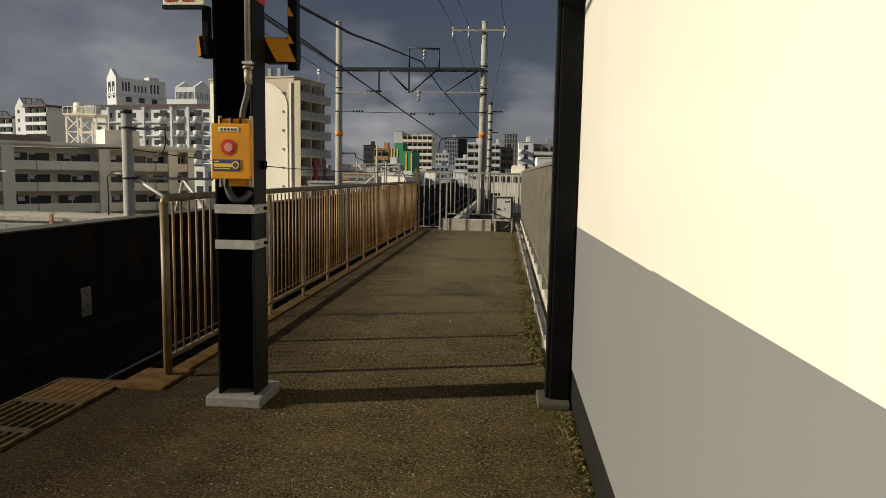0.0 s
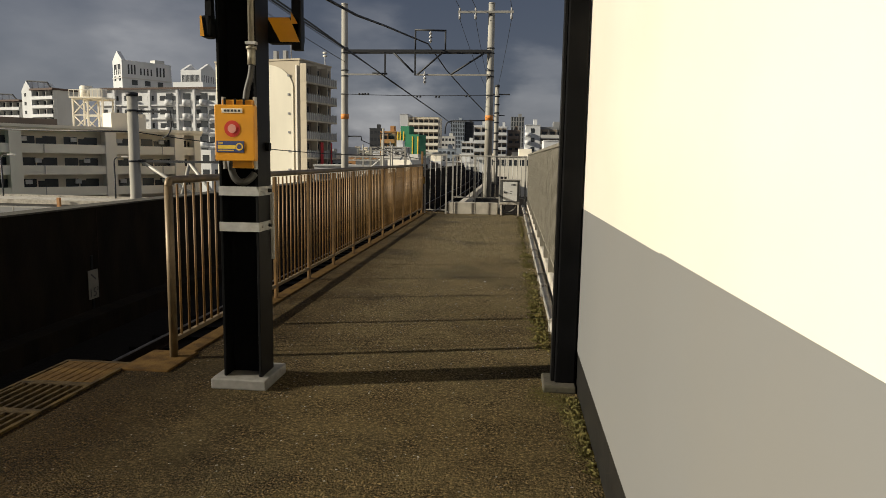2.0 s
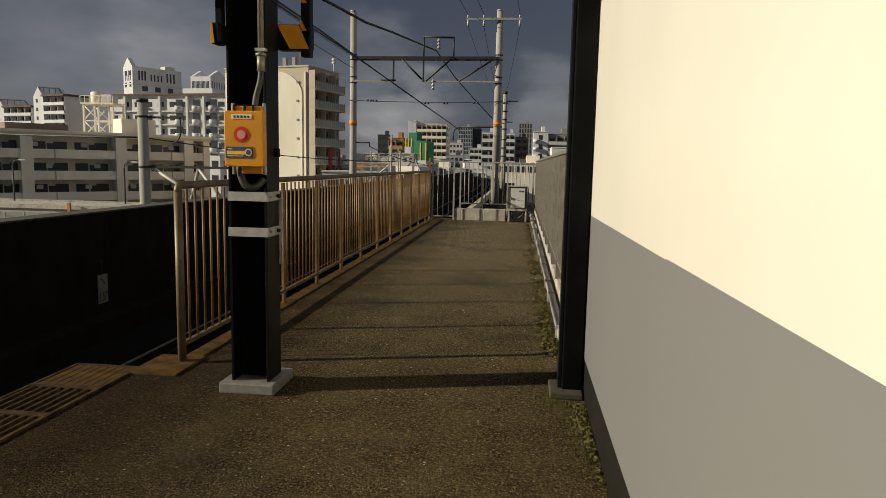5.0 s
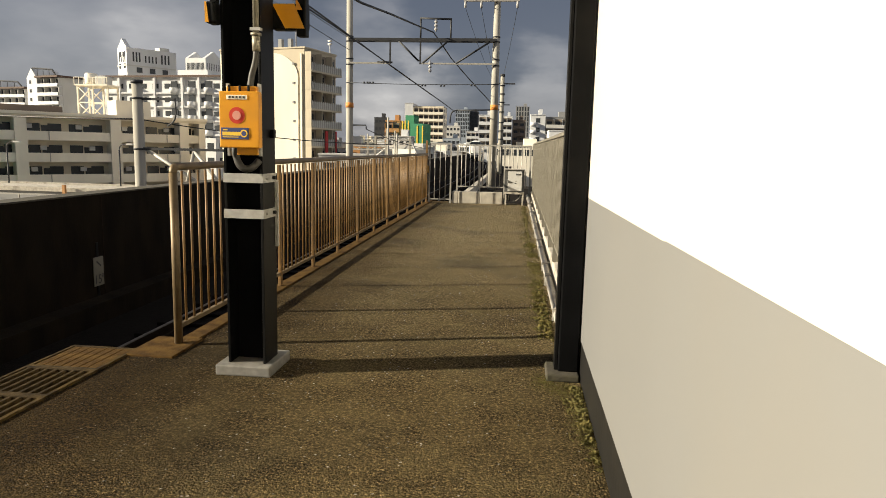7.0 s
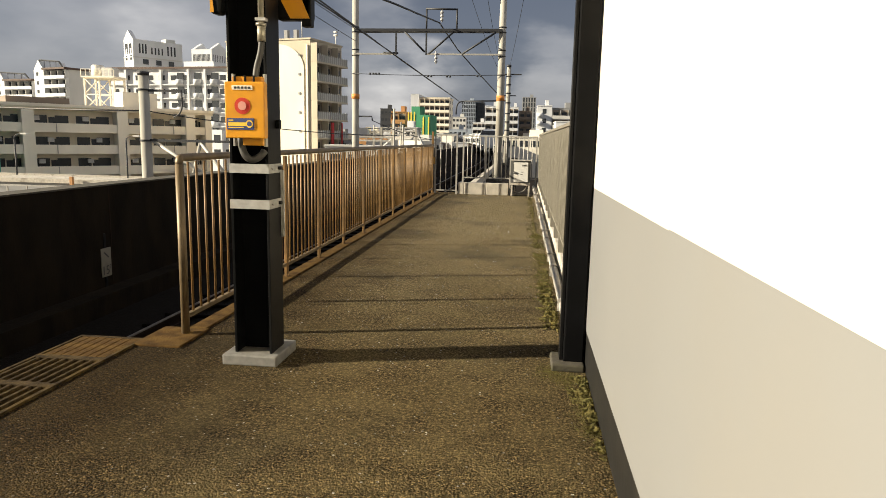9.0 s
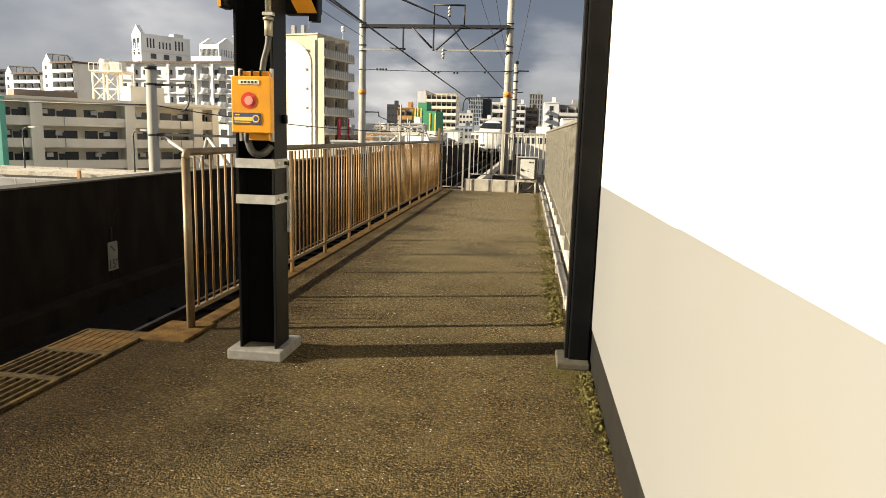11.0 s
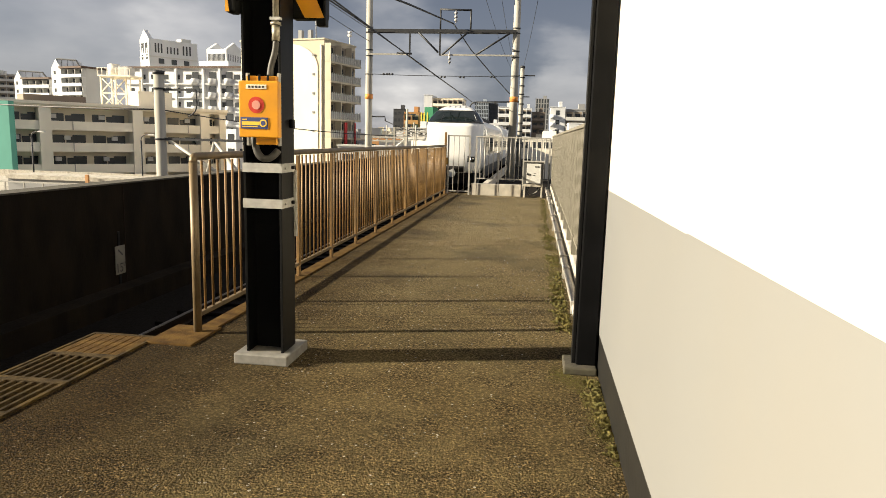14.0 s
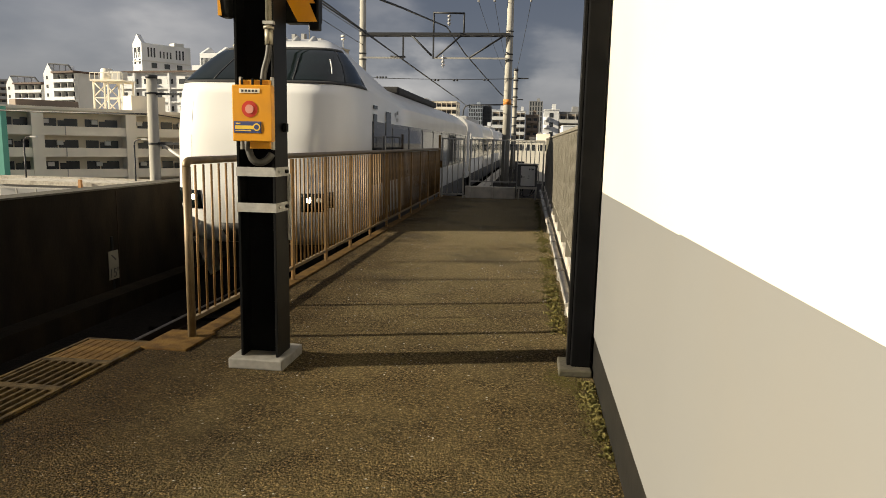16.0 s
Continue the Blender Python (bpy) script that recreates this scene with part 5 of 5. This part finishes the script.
building("low_white_building", "low white building with small windows", -36.5, 188, 7.0, 8, 4.2, M_WHITE, front="windows", side="windows", cols=4, side_cols=2, low=-3)
building("dark_tower", "dark narrow office tower", -63, 298, 5, 8, 13.8, M_DARKB, front="windows", side=None, cols=3, low=2)
building("dark_tower", "dark narrow office tower", -47, 240, 4.0, 8, 8.0, M_DARKB, front=None, side=None)
b = building("glass_tower", "blue grey glass office tower", -46, 500, 10, 14, 29.0, M_BLUEGREY, front="windows", side="windows", cols=8, side_cols=4, low=6, wsize=(0.9, 2.2))
building("glass_tower", "dark blue grey glass office tower", -35.6, 504, 5.4, 14, 28.0, M_DARKB, front="windows", side=None, cols=5, low=6, wsize=(0.8, 2.2))
building("small_far_block", "small pale block between towers", -40, 380, 7.5, 8, 13.4, M_PALEGREY, front="windows", side=None, cols=4, low=2)
building("small_far_block", "small pale block between towers", -25, 330, 6.5, 8, 9.5, M_WHITE, front="balconies", side=None, cols=3, low=0)
building("small_far_block", "small pale block between towers", -33, 300, 7.5, 8, 5.5, M_BLUEGREY, front="windows", side=None, cols=4, low=-2)
building("striped_apartment_block", "white apartment block with dark balcony recesses", -14.6, 250, 5.2, 9, 13.3, M_WHITE, front="balconies", side=None, cols=2, low=0)
building("striped_apartment_block", "white apartment block with dark balcony recesses", -7.2, 280, 4.2, 9, 14.4, M_WHITE, front="balconies", side="windows", cols=2, low=0)
building("brown_apartment_block", "brown tiled apartment block with balconies", -2.8, 284, 5.2, 9, 13.2, M_BROWN, front="balconies", side=None, cols=2, low=0, rail=M_BROWN)
building("grey_tower", "grey office tower with upright ribs", -2.2, 400, 7.6, 10, 25.6, M_GREYB, front="windows", side=None, cols=5, low=6, wsize=(0.7, 2.4))
b = building("white_apartment_block", "white apartment block with rounded balconies and grey side", 3.4, 220, 4.6, 10, 12.2, M_WHITE, front="windows", side=None, cols=1, low=0, wsize=(1.2, 1.4))
for i in range(6):
    part("balcony", rods(((0.9, -0.2, 8.9 - i * 2.4), (0.9, -0.2, 9.9 - i * 2.4), 0.95), seg=14), M_WHITE, b)
building("grey_balcony_block", "grey apartment block with dark balcony recesses", 8.1, 221, 7.6, 10, 11.6, M_GREYB, front="balconies", side=None, cols=3, low=0, rail=M_PALEGREY)
building("white_hall_roof", "low white hall", 7.2, 170, 14, 12, 6.0, M_WHITE, front=None, side=None)

# roofs and masts between the line and the near block
for i in range(16):
    y = 90 + 9 * i
    x = -(0.13 + 0.17 * random.random()) * y - 2
    building("low_house", "low city house with a pale wall", x, y, random.uniform(5, 9), 6, random.uniform(-0.9, 1.5), random.choice((M_WHITE, M_BROWN, M_PALEGREY, M_CREAM, M_ORANGEB)), random.uniform(-25, 5), front="windows", side="windows", cols=3, side_cols=2, low=-5, roof=i % 2 == 0, room=False)


def mast(x, y, h, r=0.09):
    t = thing("signal_mast", "slim pale mast beside the line", "mast", "masts beside the line")
    part("pole", rods(((x, y, -9), (x, y, h), r)), M_POLE, t)
    part("arm", blocks((x - 0.8, x + 0.8, y - 0.05, y + 0.05, h - 0.5, h - 0.42)), M_STEEL_DARK, t)


for x, y, h in ((-11.9, 62, 4.0), (-15.5, 80, 3.4), (-13.2, 74, 2.8), (-19.5, 88, 3.0), (-17.2, 95, 3.6)):
    mast(x, y, h)



def portal(x0, x1, y, z, lean):
    """A far steel portal over the branching lines, with a slanting stay."""
    g = thing("steel_portal", "rusty steel portal over the branching railway lines", "gantry", "portals over the lines")
    for x in (x0, x1):
        part("leg", blocks((x - 0.12, x + 0.12, y - 0.12, y + 0.12, -9, z)), M_POLE, g)
    part("beam", blocks((x0, x1, y - 0.1, y + 0.1, z - 0.5, z - 0.38), (x0, x1, y - 0.1, y + 0.1, z - 0.12, z)), M_GALV, g)
    n = max(2, round((x1 - x0) / 0.8))
    for k in range(n):
        a, b = x0 + (x1 - x0) * k / n, x0 + (x1 - x0) * (k + 1) / n
        part("web", rods(((a, y, z - 0.44 if k % 2 else z - 0.06), (b, y, z - 0.06 if k % 2 else z - 0.44), 0.04), seg=6), M_GALV, g)
    part("stay", rods(((x1, y, z - 0.2), (x1 + lean, y, -1.0), 0.11), seg=6), M_PALEGREY, g, "pale slanting stay")


portal(-17.5, -13.6, 70, 1.5, -2.7)
portal(-19.5, -14.0, 88, 2.3, 2.2)
portal(-22.0, -16.0, 104, 2.9, -3.0)
portal(-16.4, -12.4, 78, 2.6, 1.6)

overpass = thing("road_overpass", "pale concrete road overpass in the distance", "overpass")
part("deck", blocks((-62, -19, 150, 157, 0.55, 1.15)), M_GREYB, overpass)
part("parapet", blocks((-62, -19, 149.8, 150, 0.9, 1.9)), M_PALEGREY, overpass)
for i in range(6):
    part("pier", blocks((-58 + 7.4 * i, -57 + 7.4 * i, 152, 154, -9, 0.55)), M_GREYB, overpass)

# low rows of houses round the foot of the towers
for i in range(70):
    u = random.random()
    y = 130 + 240 * random.random()
    x = -0.60 * y + 0.62 * y * u
    z = 1.2 + (y - 130) * 0.012 + random.uniform(-1.6, 1.2)
    if -6 < x - track(y)[0] < 8 and y < 330:
        continue
    building("low_house", "low pale city house", x, y, random.uniform(6, 14), 8, z, random.choice((M_WHITE, M_PALEGREY, M_BEIGE, M_CREAM, M_GREYB, M_BROWN)), random.uniform(-15, 15), front="windows", side="windows", cols=4, side_cols=2, low=-4, roof=random.random() < 0.6)
building("long_low_building", "long low cream building with a row of windows", -27, 345, 46, 12, 3.6, M_CREAM, 0, front="windows", side=None, cols=22, low=-2, floor=3.4, wsize=(1.4, 1.5))
building("low_hall", "low pale hall beside the line", -5.6, 150, 12, 30, 1.9, M_CREAM, 0, front="windows", side=None, cols=9, low=-3, floor=2.4)

# neighbouring deck beyond the wall
d = thing("parking_deck", "pale concrete parking deck beyond the wall", "deck")
part("deck", blocks((-64, -9.5, 26, 70, -4.3, -4.0)), M_PALE_CONCRETE, d)
part("parapet", blocks((-64, -9.5, 25.7, 26, -4.3, -2.9)), M_PALE_CONCRETE, d)
part("parapet", blocks((-64, -9.5, 70, 70.3, -4.3, -3.3)), M_PALE_CONCRETE, d)
part("ramp", blocks((-38, -23.5, 45, 48, -2.25, -1.95)), M_PALE_CONCRETE, d, "pale ramp slab")
part("ramp_wall", blocks((-38, -23.5, 45.2, 48, -4.0, -2.253)), M_GREYB, d)
part("ramp_rail", blocks((-28.4, -19.0, 30, 30.06, -1.22, -1.15)), M_GALV, d)
for i in range(10):
    part("rail_post", blocks((-28.4 + i, -28.34 + i, 30.0, 30.06, -4.0, -1.22)), M_GALV, d)
for x in (-31.5, -21.5):
    part("marker", blocks((x, x + 0.2, 44.6, 44.8, -4.0, -1.75)), M_ORANGEB, d, "orange marker")
for x in (-54, -40, -26, -16):
    part("support", blocks((x, x + 0.8, 28, 28.8, -9, -4.3)), M_PALE_CONCRETE, d)


def street_lamp(x, y, h):
    t = thing("street_lamp", "grey street lamp on a slender pole", "street lamp", "lamps on the deck", pose(x, y, 0))
    part("pole", rods(((0, 0, -4.0), (0, 0, h), 0.07)), M_STEEL_DARK, t)
    part("arm", tube(B(), bezier((0, 0, h), (0, 0, h + 0.4), (0.3, 0, h + 0.5), (0.9, 0, h + 0.5)), 0.045), M_STEEL_DARK, t)
    part("head", blocks((0.7, 1.3, -0.15, 0.15, h + 0.42, h + 0.56), bevel=0.03), M_PALEGREY, t)


for x, y in ((-33.5, 55), (-44.5, 56)):
    street_lamp(x, y, 0.6)


# ---- weeds ----
def weeds(name, label, n, place, size, seed, mat=M_WEED):
    rng = random.Random(seed)
    verts, faces = [], []
    for i in range(n):
        x, y, z = place(rng)
        for k in range(5):
            u, s = rng.uniform(0, 6.28), size * rng.uniform(0.5, 1.4)
            dx, dy = math.cos(u), math.sin(u)
            w = s * 0.18
            j = len(verts)
            verts += [(x - dy * w, y + dx * w, z), (x + dy * w, y - dx * w, z), (x + dx * s * 0.5 + dy * w, y + dy * s * 0.5 - dx * w, z + s * 0.6), (x + dx * s, y + dy * s, z + s * 0.45)]
            faces += [(j, j + 1, j + 2), (j, j + 2, j + 3)]
    me = bpy.data.meshes.new(name)
    me.from_pydata(verts, [], faces)
    me.materials.append(mat)
    tagged(new(name, me), label, "weeds", kind="stuff")


def clumped(centres, rx, ry, x_most):
    """Places in tufts round the given centres, none past the wall."""
    def place(r):
        x, y = r.choice(centres)
        return min(x_most, x + r.gauss(0, rx)), y + r.gauss(0, ry), 0.0
    return place


TUFTS = [(0.24, 4.20), (0.25, 4.08), (0.22, 3.98), (0.25, 3.86), (0.255, 3.74), (0.25, 3.62), (0.262, 3.50), (0.262, 3.28)]
weeds("weeds", "small green weeds in tufts along the building foot", 230, clumped(TUFTS, 0.018, 0.04, 0.27), 0.020, 5)
weeds("moss", "low yellow green moss round the post pad", 1300, clumped([(0.17, 4.20), (0.10, 4.26), (0.21, 4.08), (0.05, 4.33), (0.22, 3.9), (0.235, 3.7), (0.245, 3.5)], 0.036, 0.07, 0.272), 0.008, 8, M_MOSS)
PIPE_TUFTS = [(0.13, 5.5), (0.12, 5.8), (0.11, 6.2), (0.12, 6.6), (0.10, 6.9), (0.11, 7.4), (0.11, 8.1), (0.10, 8.5), (0.09, 9.3), (0.10, 10.2)]
weeds("weeds", "olive green weeds in tufts beside the pipe", 700, clumped(PIPE_TUFTS, 0.038, 0.15, 0.16), 0.022, 6)
weeds("weeds", "dry weeds along the far pipe", 300, lambda r: (0.09 - abs(r.gauss(0, 0.05)), 9 + 8 * r.random(), 0.0), 0.025, 7)


# ---- the train ----
def smooth(table, v):
    for (a, p), (b, q) in zip(table, table[1:]):
        if v <= b:
            return p + (q - p) * (max(v, a) - a) / (b - a)
    return table[-1][1]


HALF = [(0.84, 1.28), (1.0, 1.36), (1.15, 1.41), (1.6, 1.45), (3.0, 1.45), (3.36, 1.42), (3.5, 1.36), (3.7, 1.24), (3.9, 1.08), (4.05, 0.92), (4.15, 0.78), (4.28, 0.48), (4.36, 0.02)]
NOSE = [(0.84, 0.40), (1.0, 0.22), (1.15, 0.12), (1.6, 0.0), (2.6, 0.05), (3.2, 0.16), (3.36, 0.26), (3.5, 0.45), (3.7, 0.75), (3.9, 1.06), (4.05, 1.36), (4.15, 1.66), (4.28, 2.3), (4.36, 3.1)]
CAR, BLUNT = 20.0, 0.44


def skin(z, u, out=0.0):
    """A place on the cab's skin, u from -1 (one side) over 0 (the tip) to 1."""
    w, d0 = smooth(HALF, z) + out, smooth(NOSE, z) - out
    a = u * math.pi / 2
    n = BLUNT
    x = w * math.copysign(abs(math.sin(a)) ** n, a)
    return Vector((x, -CAR / 2 + d0 + 1.75 * (w / 1.45) ** 2 * (1 - abs(math.cos(a)) ** n), z))


def across(f):
    """The u at a share f of the half width."""
    return math.copysign(math.asin(abs(f) ** (1 / BLUNT)) * 2 / math.pi, f)


def patch(zs, us, out=0.0, thick=0.0):
    bm = B()
    rows = [[bm.verts.new(skin(z, u, out)) for u in us] for z in zs]
    for p, q in zip(rows, rows[1:]):
        for i in range(len(us) - 1):
            f = bm.faces.new((p[i], p[i + 1], q[i + 1], q[i])); f.smooth = True
    if thick:
        bmesh.ops.recalc_face_normals(bm, faces=bm.faces)
        bmesh.ops.solidify(bm, geom=bm.faces[:], thickness=thick)
    return bm


def spread(a, b, n):
    return [a + (b - a) * i / n for i in range(n + 1)]


def side_glass(c, y0, y1, z0=1.98, z1=2.92, name="window", mat=None):
    for s in (-1, 1):
        part(name, blocks((s * 1.452 - 0.006, s * 1.452 + 0.006, y0, y1, z0, z1)), mat or M_SIDE_GLASS, c)


def under(c):
    part("underframe", blocks((-1.2, 1.2, -CAR / 2 + 2.2, CAR / 2 - 0.3, 0.35, 1.05)), M_TRAIN_DARK, c)
    part("skirt", blocks((-1.40, -1.37, -CAR / 2 + 2.6, CAR / 2 - 0.4, 0.45, 1.06)), M_TRAIN_DARK, c)
    part("skirt", blocks((1.37, 1.40, -CAR / 2 + 2.6, CAR / 2 - 0.4, 0.45, 1.06)), M_TRAIN_DARK, c)
    for y in (-6.6, 6.8):
        b = part("bogie", blocks((-0.95, 0.95, y - 1.5, y + 1.5, 0.35, 0.7)), M_TRAIN_DARK, c)
        for yy in (y - 1.05, y + 1.05):
            for x in (-0.56, 0.56):
                part("wheel", rods(((x - 0.06, yy, 0.43), (x + 0.06, yy, 0.43), 0.43), seg=20), M_RAIL, b)


def cab_car():
    c = thing("train_cab_car", "white express train leading car with a dark wraparound windscreen", "train", "cars of the train")
    zs = spread(0.84, 3.0, 16) + spread(3.08, 4.36, 30)
    us = spread(-1, 1, 64)

    def low(z):
        return z if z < 3 else 3 + (z - 3) * 0.6

    bm = B()
    rows = []
    for z in zs:
        w = smooth(HALF, z)
        y = -CAR / 2 + 4.3 + smooth(NOSE, z)
        r = [bm.verts.new(p) for p in [(-w, CAR / 2, low(z)), (-w, y, low(z))] + [skin(z, u) for u in us] + [(w, y, low(z)), (w, CAR / 2, low(z))]]
        rows.append(r)
    for p, q in zip(rows, rows[1:]):
        for i in range(len(p) - 1):
            f = bm.faces.new((p[i], p[i + 1], q[i + 1], q[i])); f.smooth = True
        bm.faces.new((p[0], q[0], q[-1], p[-1]))
    bm.faces.new(rows[0][::-1])
    part("body", bm, M_TRAIN, c, "glossy white car body")
    def glass(z0, z1, n, out):
        """The windscreen's skin: wide at its foot, where it runs back along the sides, narrower above."""
        bm, rows = B(), []
        for z in spread(z0, z1, n):
            e = 0.985 - 0.115 * (z - 3.36) / 0.72
            rows.append([bm.verts.new(skin(z, u, out)) for u in spread(-e, e, 48)])
        for p, q in zip(rows, rows[1:]):
            for i in range(len(p) - 1):
                f = bm.faces.new((p[i], p[i + 1], q[i + 1], q[i])); f.smooth = True
        bmesh.ops.recalc_face_normals(bm, faces=bm.faces)
        bmesh.ops.solidify(bm, geom=bm.faces[:], thickness=0.01)
        return bm

    part("windscreen", glass(3.38, 3.97, 16, 0.012), M_TRAIN_GLASS, c, "dark tinted wraparound windscreen")
    part("windscreen_rim", glass(3.345, 3.385, 2, 0.016), M_TRAIN_DARK, c)
    # short white strip painted for the bright reflection on the glass's right side
    part("pillar", patch(spread(3.52, 3.78, 6), spread(across(0.812), across(0.822), 1), 0.026, 0.01), M_TRAIN, c)
    for u in (across(-0.925), across(0.925)):
        part("pillar", patch(spread(3.39, 3.96, 8), spread(u - 0.005, u + 0.005, 1), 0.022, 0.01), M_INK, c)
    for f in (-0.46, 0.42):
        part("wiper", patch(spread(3.40, 3.78, 6), spread(across(f - 0.006), across(f + 0.006), 1), 0.026, 0.01), M_INK, c)
    part("top_rim", glass(3.96, 4.0, 2, 0.016), M_TRAIN_DARK, c)
    part("seam", patch(spread(1.15, 3.3, 8), spread(across(-0.662), across(-0.658), 1), 0.003, 0.003), M_TRAIN_GREY, c)
    for s in (-1, 1):
        a, b = sorted((across(s * 0.55), across(s * 0.79)))
        h = part("headlight", patch(spread(1.40, 1.69, 4), spread(a, b, 8), 0.010, 0.012), M_TRAIN_GLASS, c, "dark headlight cluster")
        a, b = sorted((across(s * 0.805), across(s * 0.86)))
        part("marker_lens", patch(spread(1.46, 1.71, 4), spread(a, b, 4), 0.010, 0.012), M_TRAIN_GLASS, h)
        for k, u in enumerate((across(0.635), across(0.73))):
            p = skin(1.585, s * u, 0.02)
            part("lamp", rods((p, p + Vector((0, -0.03, 0)), 0.042), seg=16), M_LAMP if k == 0 else M_GALV, h, "lit headlight" if k == 0 else "unlit lamp")
    part("hatch", patch(spread(0.86, 1.18, 3), spread(across(-0.38), across(0.45), 8), 0.008, 0.012), M_TRAIN_DARK, c, "dark coupler hatch")
    part("buffer_skirt", patch(spread(0.85, 0.95, 2), spread(-0.75, 0.75, 30), -0.06, 0.02), M_TRAIN_DARK, c)
    for s in (-1, 1):
        bm = B()
        a = [bm.verts.new(p) for p in ((s * 1.40, -9.1, 0.82), (s * 1.42, -8.2, 0.82), (s * 1.22, -8.5, 0.15), (s * 1.16, -9.0, 0.15))]
        bm.faces.new(a)
        bmesh.ops.solidify(bm, geom=bm.faces[:], thickness=0.06)
        part("plough", bm, M_TRAIN, c, "white snow plough wing")
    part("coupler", rods(((0, -9.9, 0.82), (0, -8.6, 0.82), 0.12), ((0, -9.95, 0.82), (0, -9.75, 0.82), 0.2)), M_TRAIN_GREY, c, "grey coupler")
    part("front_frame", blocks((-1.0, 1.0, -8.7, -7.8, 0.25, 0.95)), M_TRAIN_DARK, c)
    # roof pods
    for f in (-0.55, -0.16, 0.16, 0.55):
        p = skin(4.16, across(f))
        part("roof_lamp", rods((p - Vector((0, 0.05, 0.08)), p + Vector((0, 0.22, 0.06)), 0.06), seg=12), M_TRAIN_GREY, c)
    part("roof_pod", blocks((-0.45, -0.2, -7.7, -7.2, 4.10, 4.30), bevel=0.03), M_TRAIN_GREY, c)
    part("roof_pod", blocks((0.2, 0.45, -7.7, -7.2, 4.10, 4.30), bevel=0.03), M_TRAIN_GREY, c)
    part("roof_unit", blocks((-0.85, 0.85, -2.5, 4.5, 3.7, 3.88), bevel=0.05), M_TRAIN_DARK, c)
    side_glass(c, -8.06, 9.6, 1.72, 2.84, "window_band", M_TRAIN_BAND)
    for s in (-1, 1):
        for name, y0, y1, z0, z1 in (("cab_window", -7.98, -7.72, 1.8, 2.97), ("cab_vent", -8.0, -7.7, 3.06, 3.12), ("door", -6.93, -6.5, 1.25, 3.06)):
            part(name, blocks((s * 1.462 - 0.006, s * 1.462 + 0.006, y0, y1, z0, z1)), M_SIDE_GLASS, c)
        part("grab_rail", rods(((s * 1.475, -7.05, 1.5), (s * 1.475, -7.05, 2.6), 0.014)), M_GALV, c)
        for y0, z0 in ((-6.0, 3.0), (-5.75, 3.05), (-5.9, 2.9), (-5.72, 2.91)):
            part("mark", blocks((s * 1.452 - 0.004, s * 1.452 + 0.004, y0, y0 + 0.13, z0, z0 + 0.07)), M_TRAIN_GREY, c)
        for k in range(8):
            s0 = -6.3 + k * 1.95
            part("window", blocks((s * 1.461 - 0.004, s * 1.461 + 0.004, s0, s0 + 1.78, 1.86, 2.76)), M_SIDE_GLASS, c)
            part("window_pillar", blocks((s * 1.462 - 0.004, s * 1.462 + 0.004, s0 + 1.80, s0 + 1.93, 1.80, 2.80)), M_INK, c)
    under(c)
    return c


def coach():
    c = thing("train_coach", "white express train coach with a dark window band", "train", "cars of the train")
    bm = B()
    ring = [(0.95, 1.36), (1.1, 1.40), (1.6, 1.45), (3.0, 1.45), (3.35, 1.38), (3.6, 1.18), (3.72, 0.8), (3.78, 0.0)]
    prof = [(-w, z) for z, w in ring] + [(w, z) for z, w in ring[:-1][::-1]]
    a = [bm.verts.new((x, -CAR / 2 + 0.2, z)) for x, z in prof]
    b = [bm.verts.new((x, CAR / 2 - 0.2, z)) for x, z in prof]
    for i in range(len(prof)):
        j = (i + 1) % len(prof)
        f = bm.faces.new((a[i], a[j], b[j], b[i])); f.smooth = True
    bm.faces.new(a[::-1]); bm.faces.new(b)
    part("body", bm, M_TRAIN, c, "glossy white coach body")
    part("gangway", blocks((-0.7, 0.7, -CAR / 2 - 0.25, -CAR / 2 + 0.22, 0.8, 3.3)), M_TRAIN_DARK, c)
    side_glass(c, -9.2, -8.4, 1.25, 2.95, "door")
    side_glass(c, -7.8, 9.2, 1.78, 2.82, "window_band", M_TRAIN_BAND)
    for k in range(9):
        s0 = -7.4 + k * 1.82
        for s in (-1, 1):
            part("window", blocks((s * 1.459 - 0.004, s * 1.459 + 0.004, s0, s0 + 1.45, 2.02, 2.68)), M_SIDE_GLASS, c)
    part("roof_unit", blocks((-0.85, 0.85, -4.0, 4.0, 3.6, 3.92), bevel=0.06), M_TRAIN_GREY, c)
    under(c)
    return c


M_LAMP = glowing("headlight_glow", (1.0, 0.93, 0.75), 5.0)
cars = [cab_car(), coach()]
for i in range(2, 6):
    cars.append(copy_thing(cars[1], pose(0, 0, 0)))

# where the leading car's tip is, along the line
TIP = [(0.0, 290.0), (7.0, 150.0), (9.1, 110.0), (11.3, 71.5), (12.0, 61.0), (12.5, 54.3), (13.0, 47.7), (13.5, 41.2), (14.0, 34.7), (14.5, 28.3), (15.0, 22.4), (15.5, 16.5), (16.0, 10.3)]


def tip(t):
    return smooth(TIP, t)


def motions():
    for k, c in enumerate(cars):
        rows = []
        for i in range(33):
            t = i * 0.5
            y = tip(t) + CAR / 2 + k * 20.4
            x, turn = track(y)
            rows.append((t, pose(x, y, RAIL_Z, 0, 0, turn)))
        walk(c, rows)


motions()
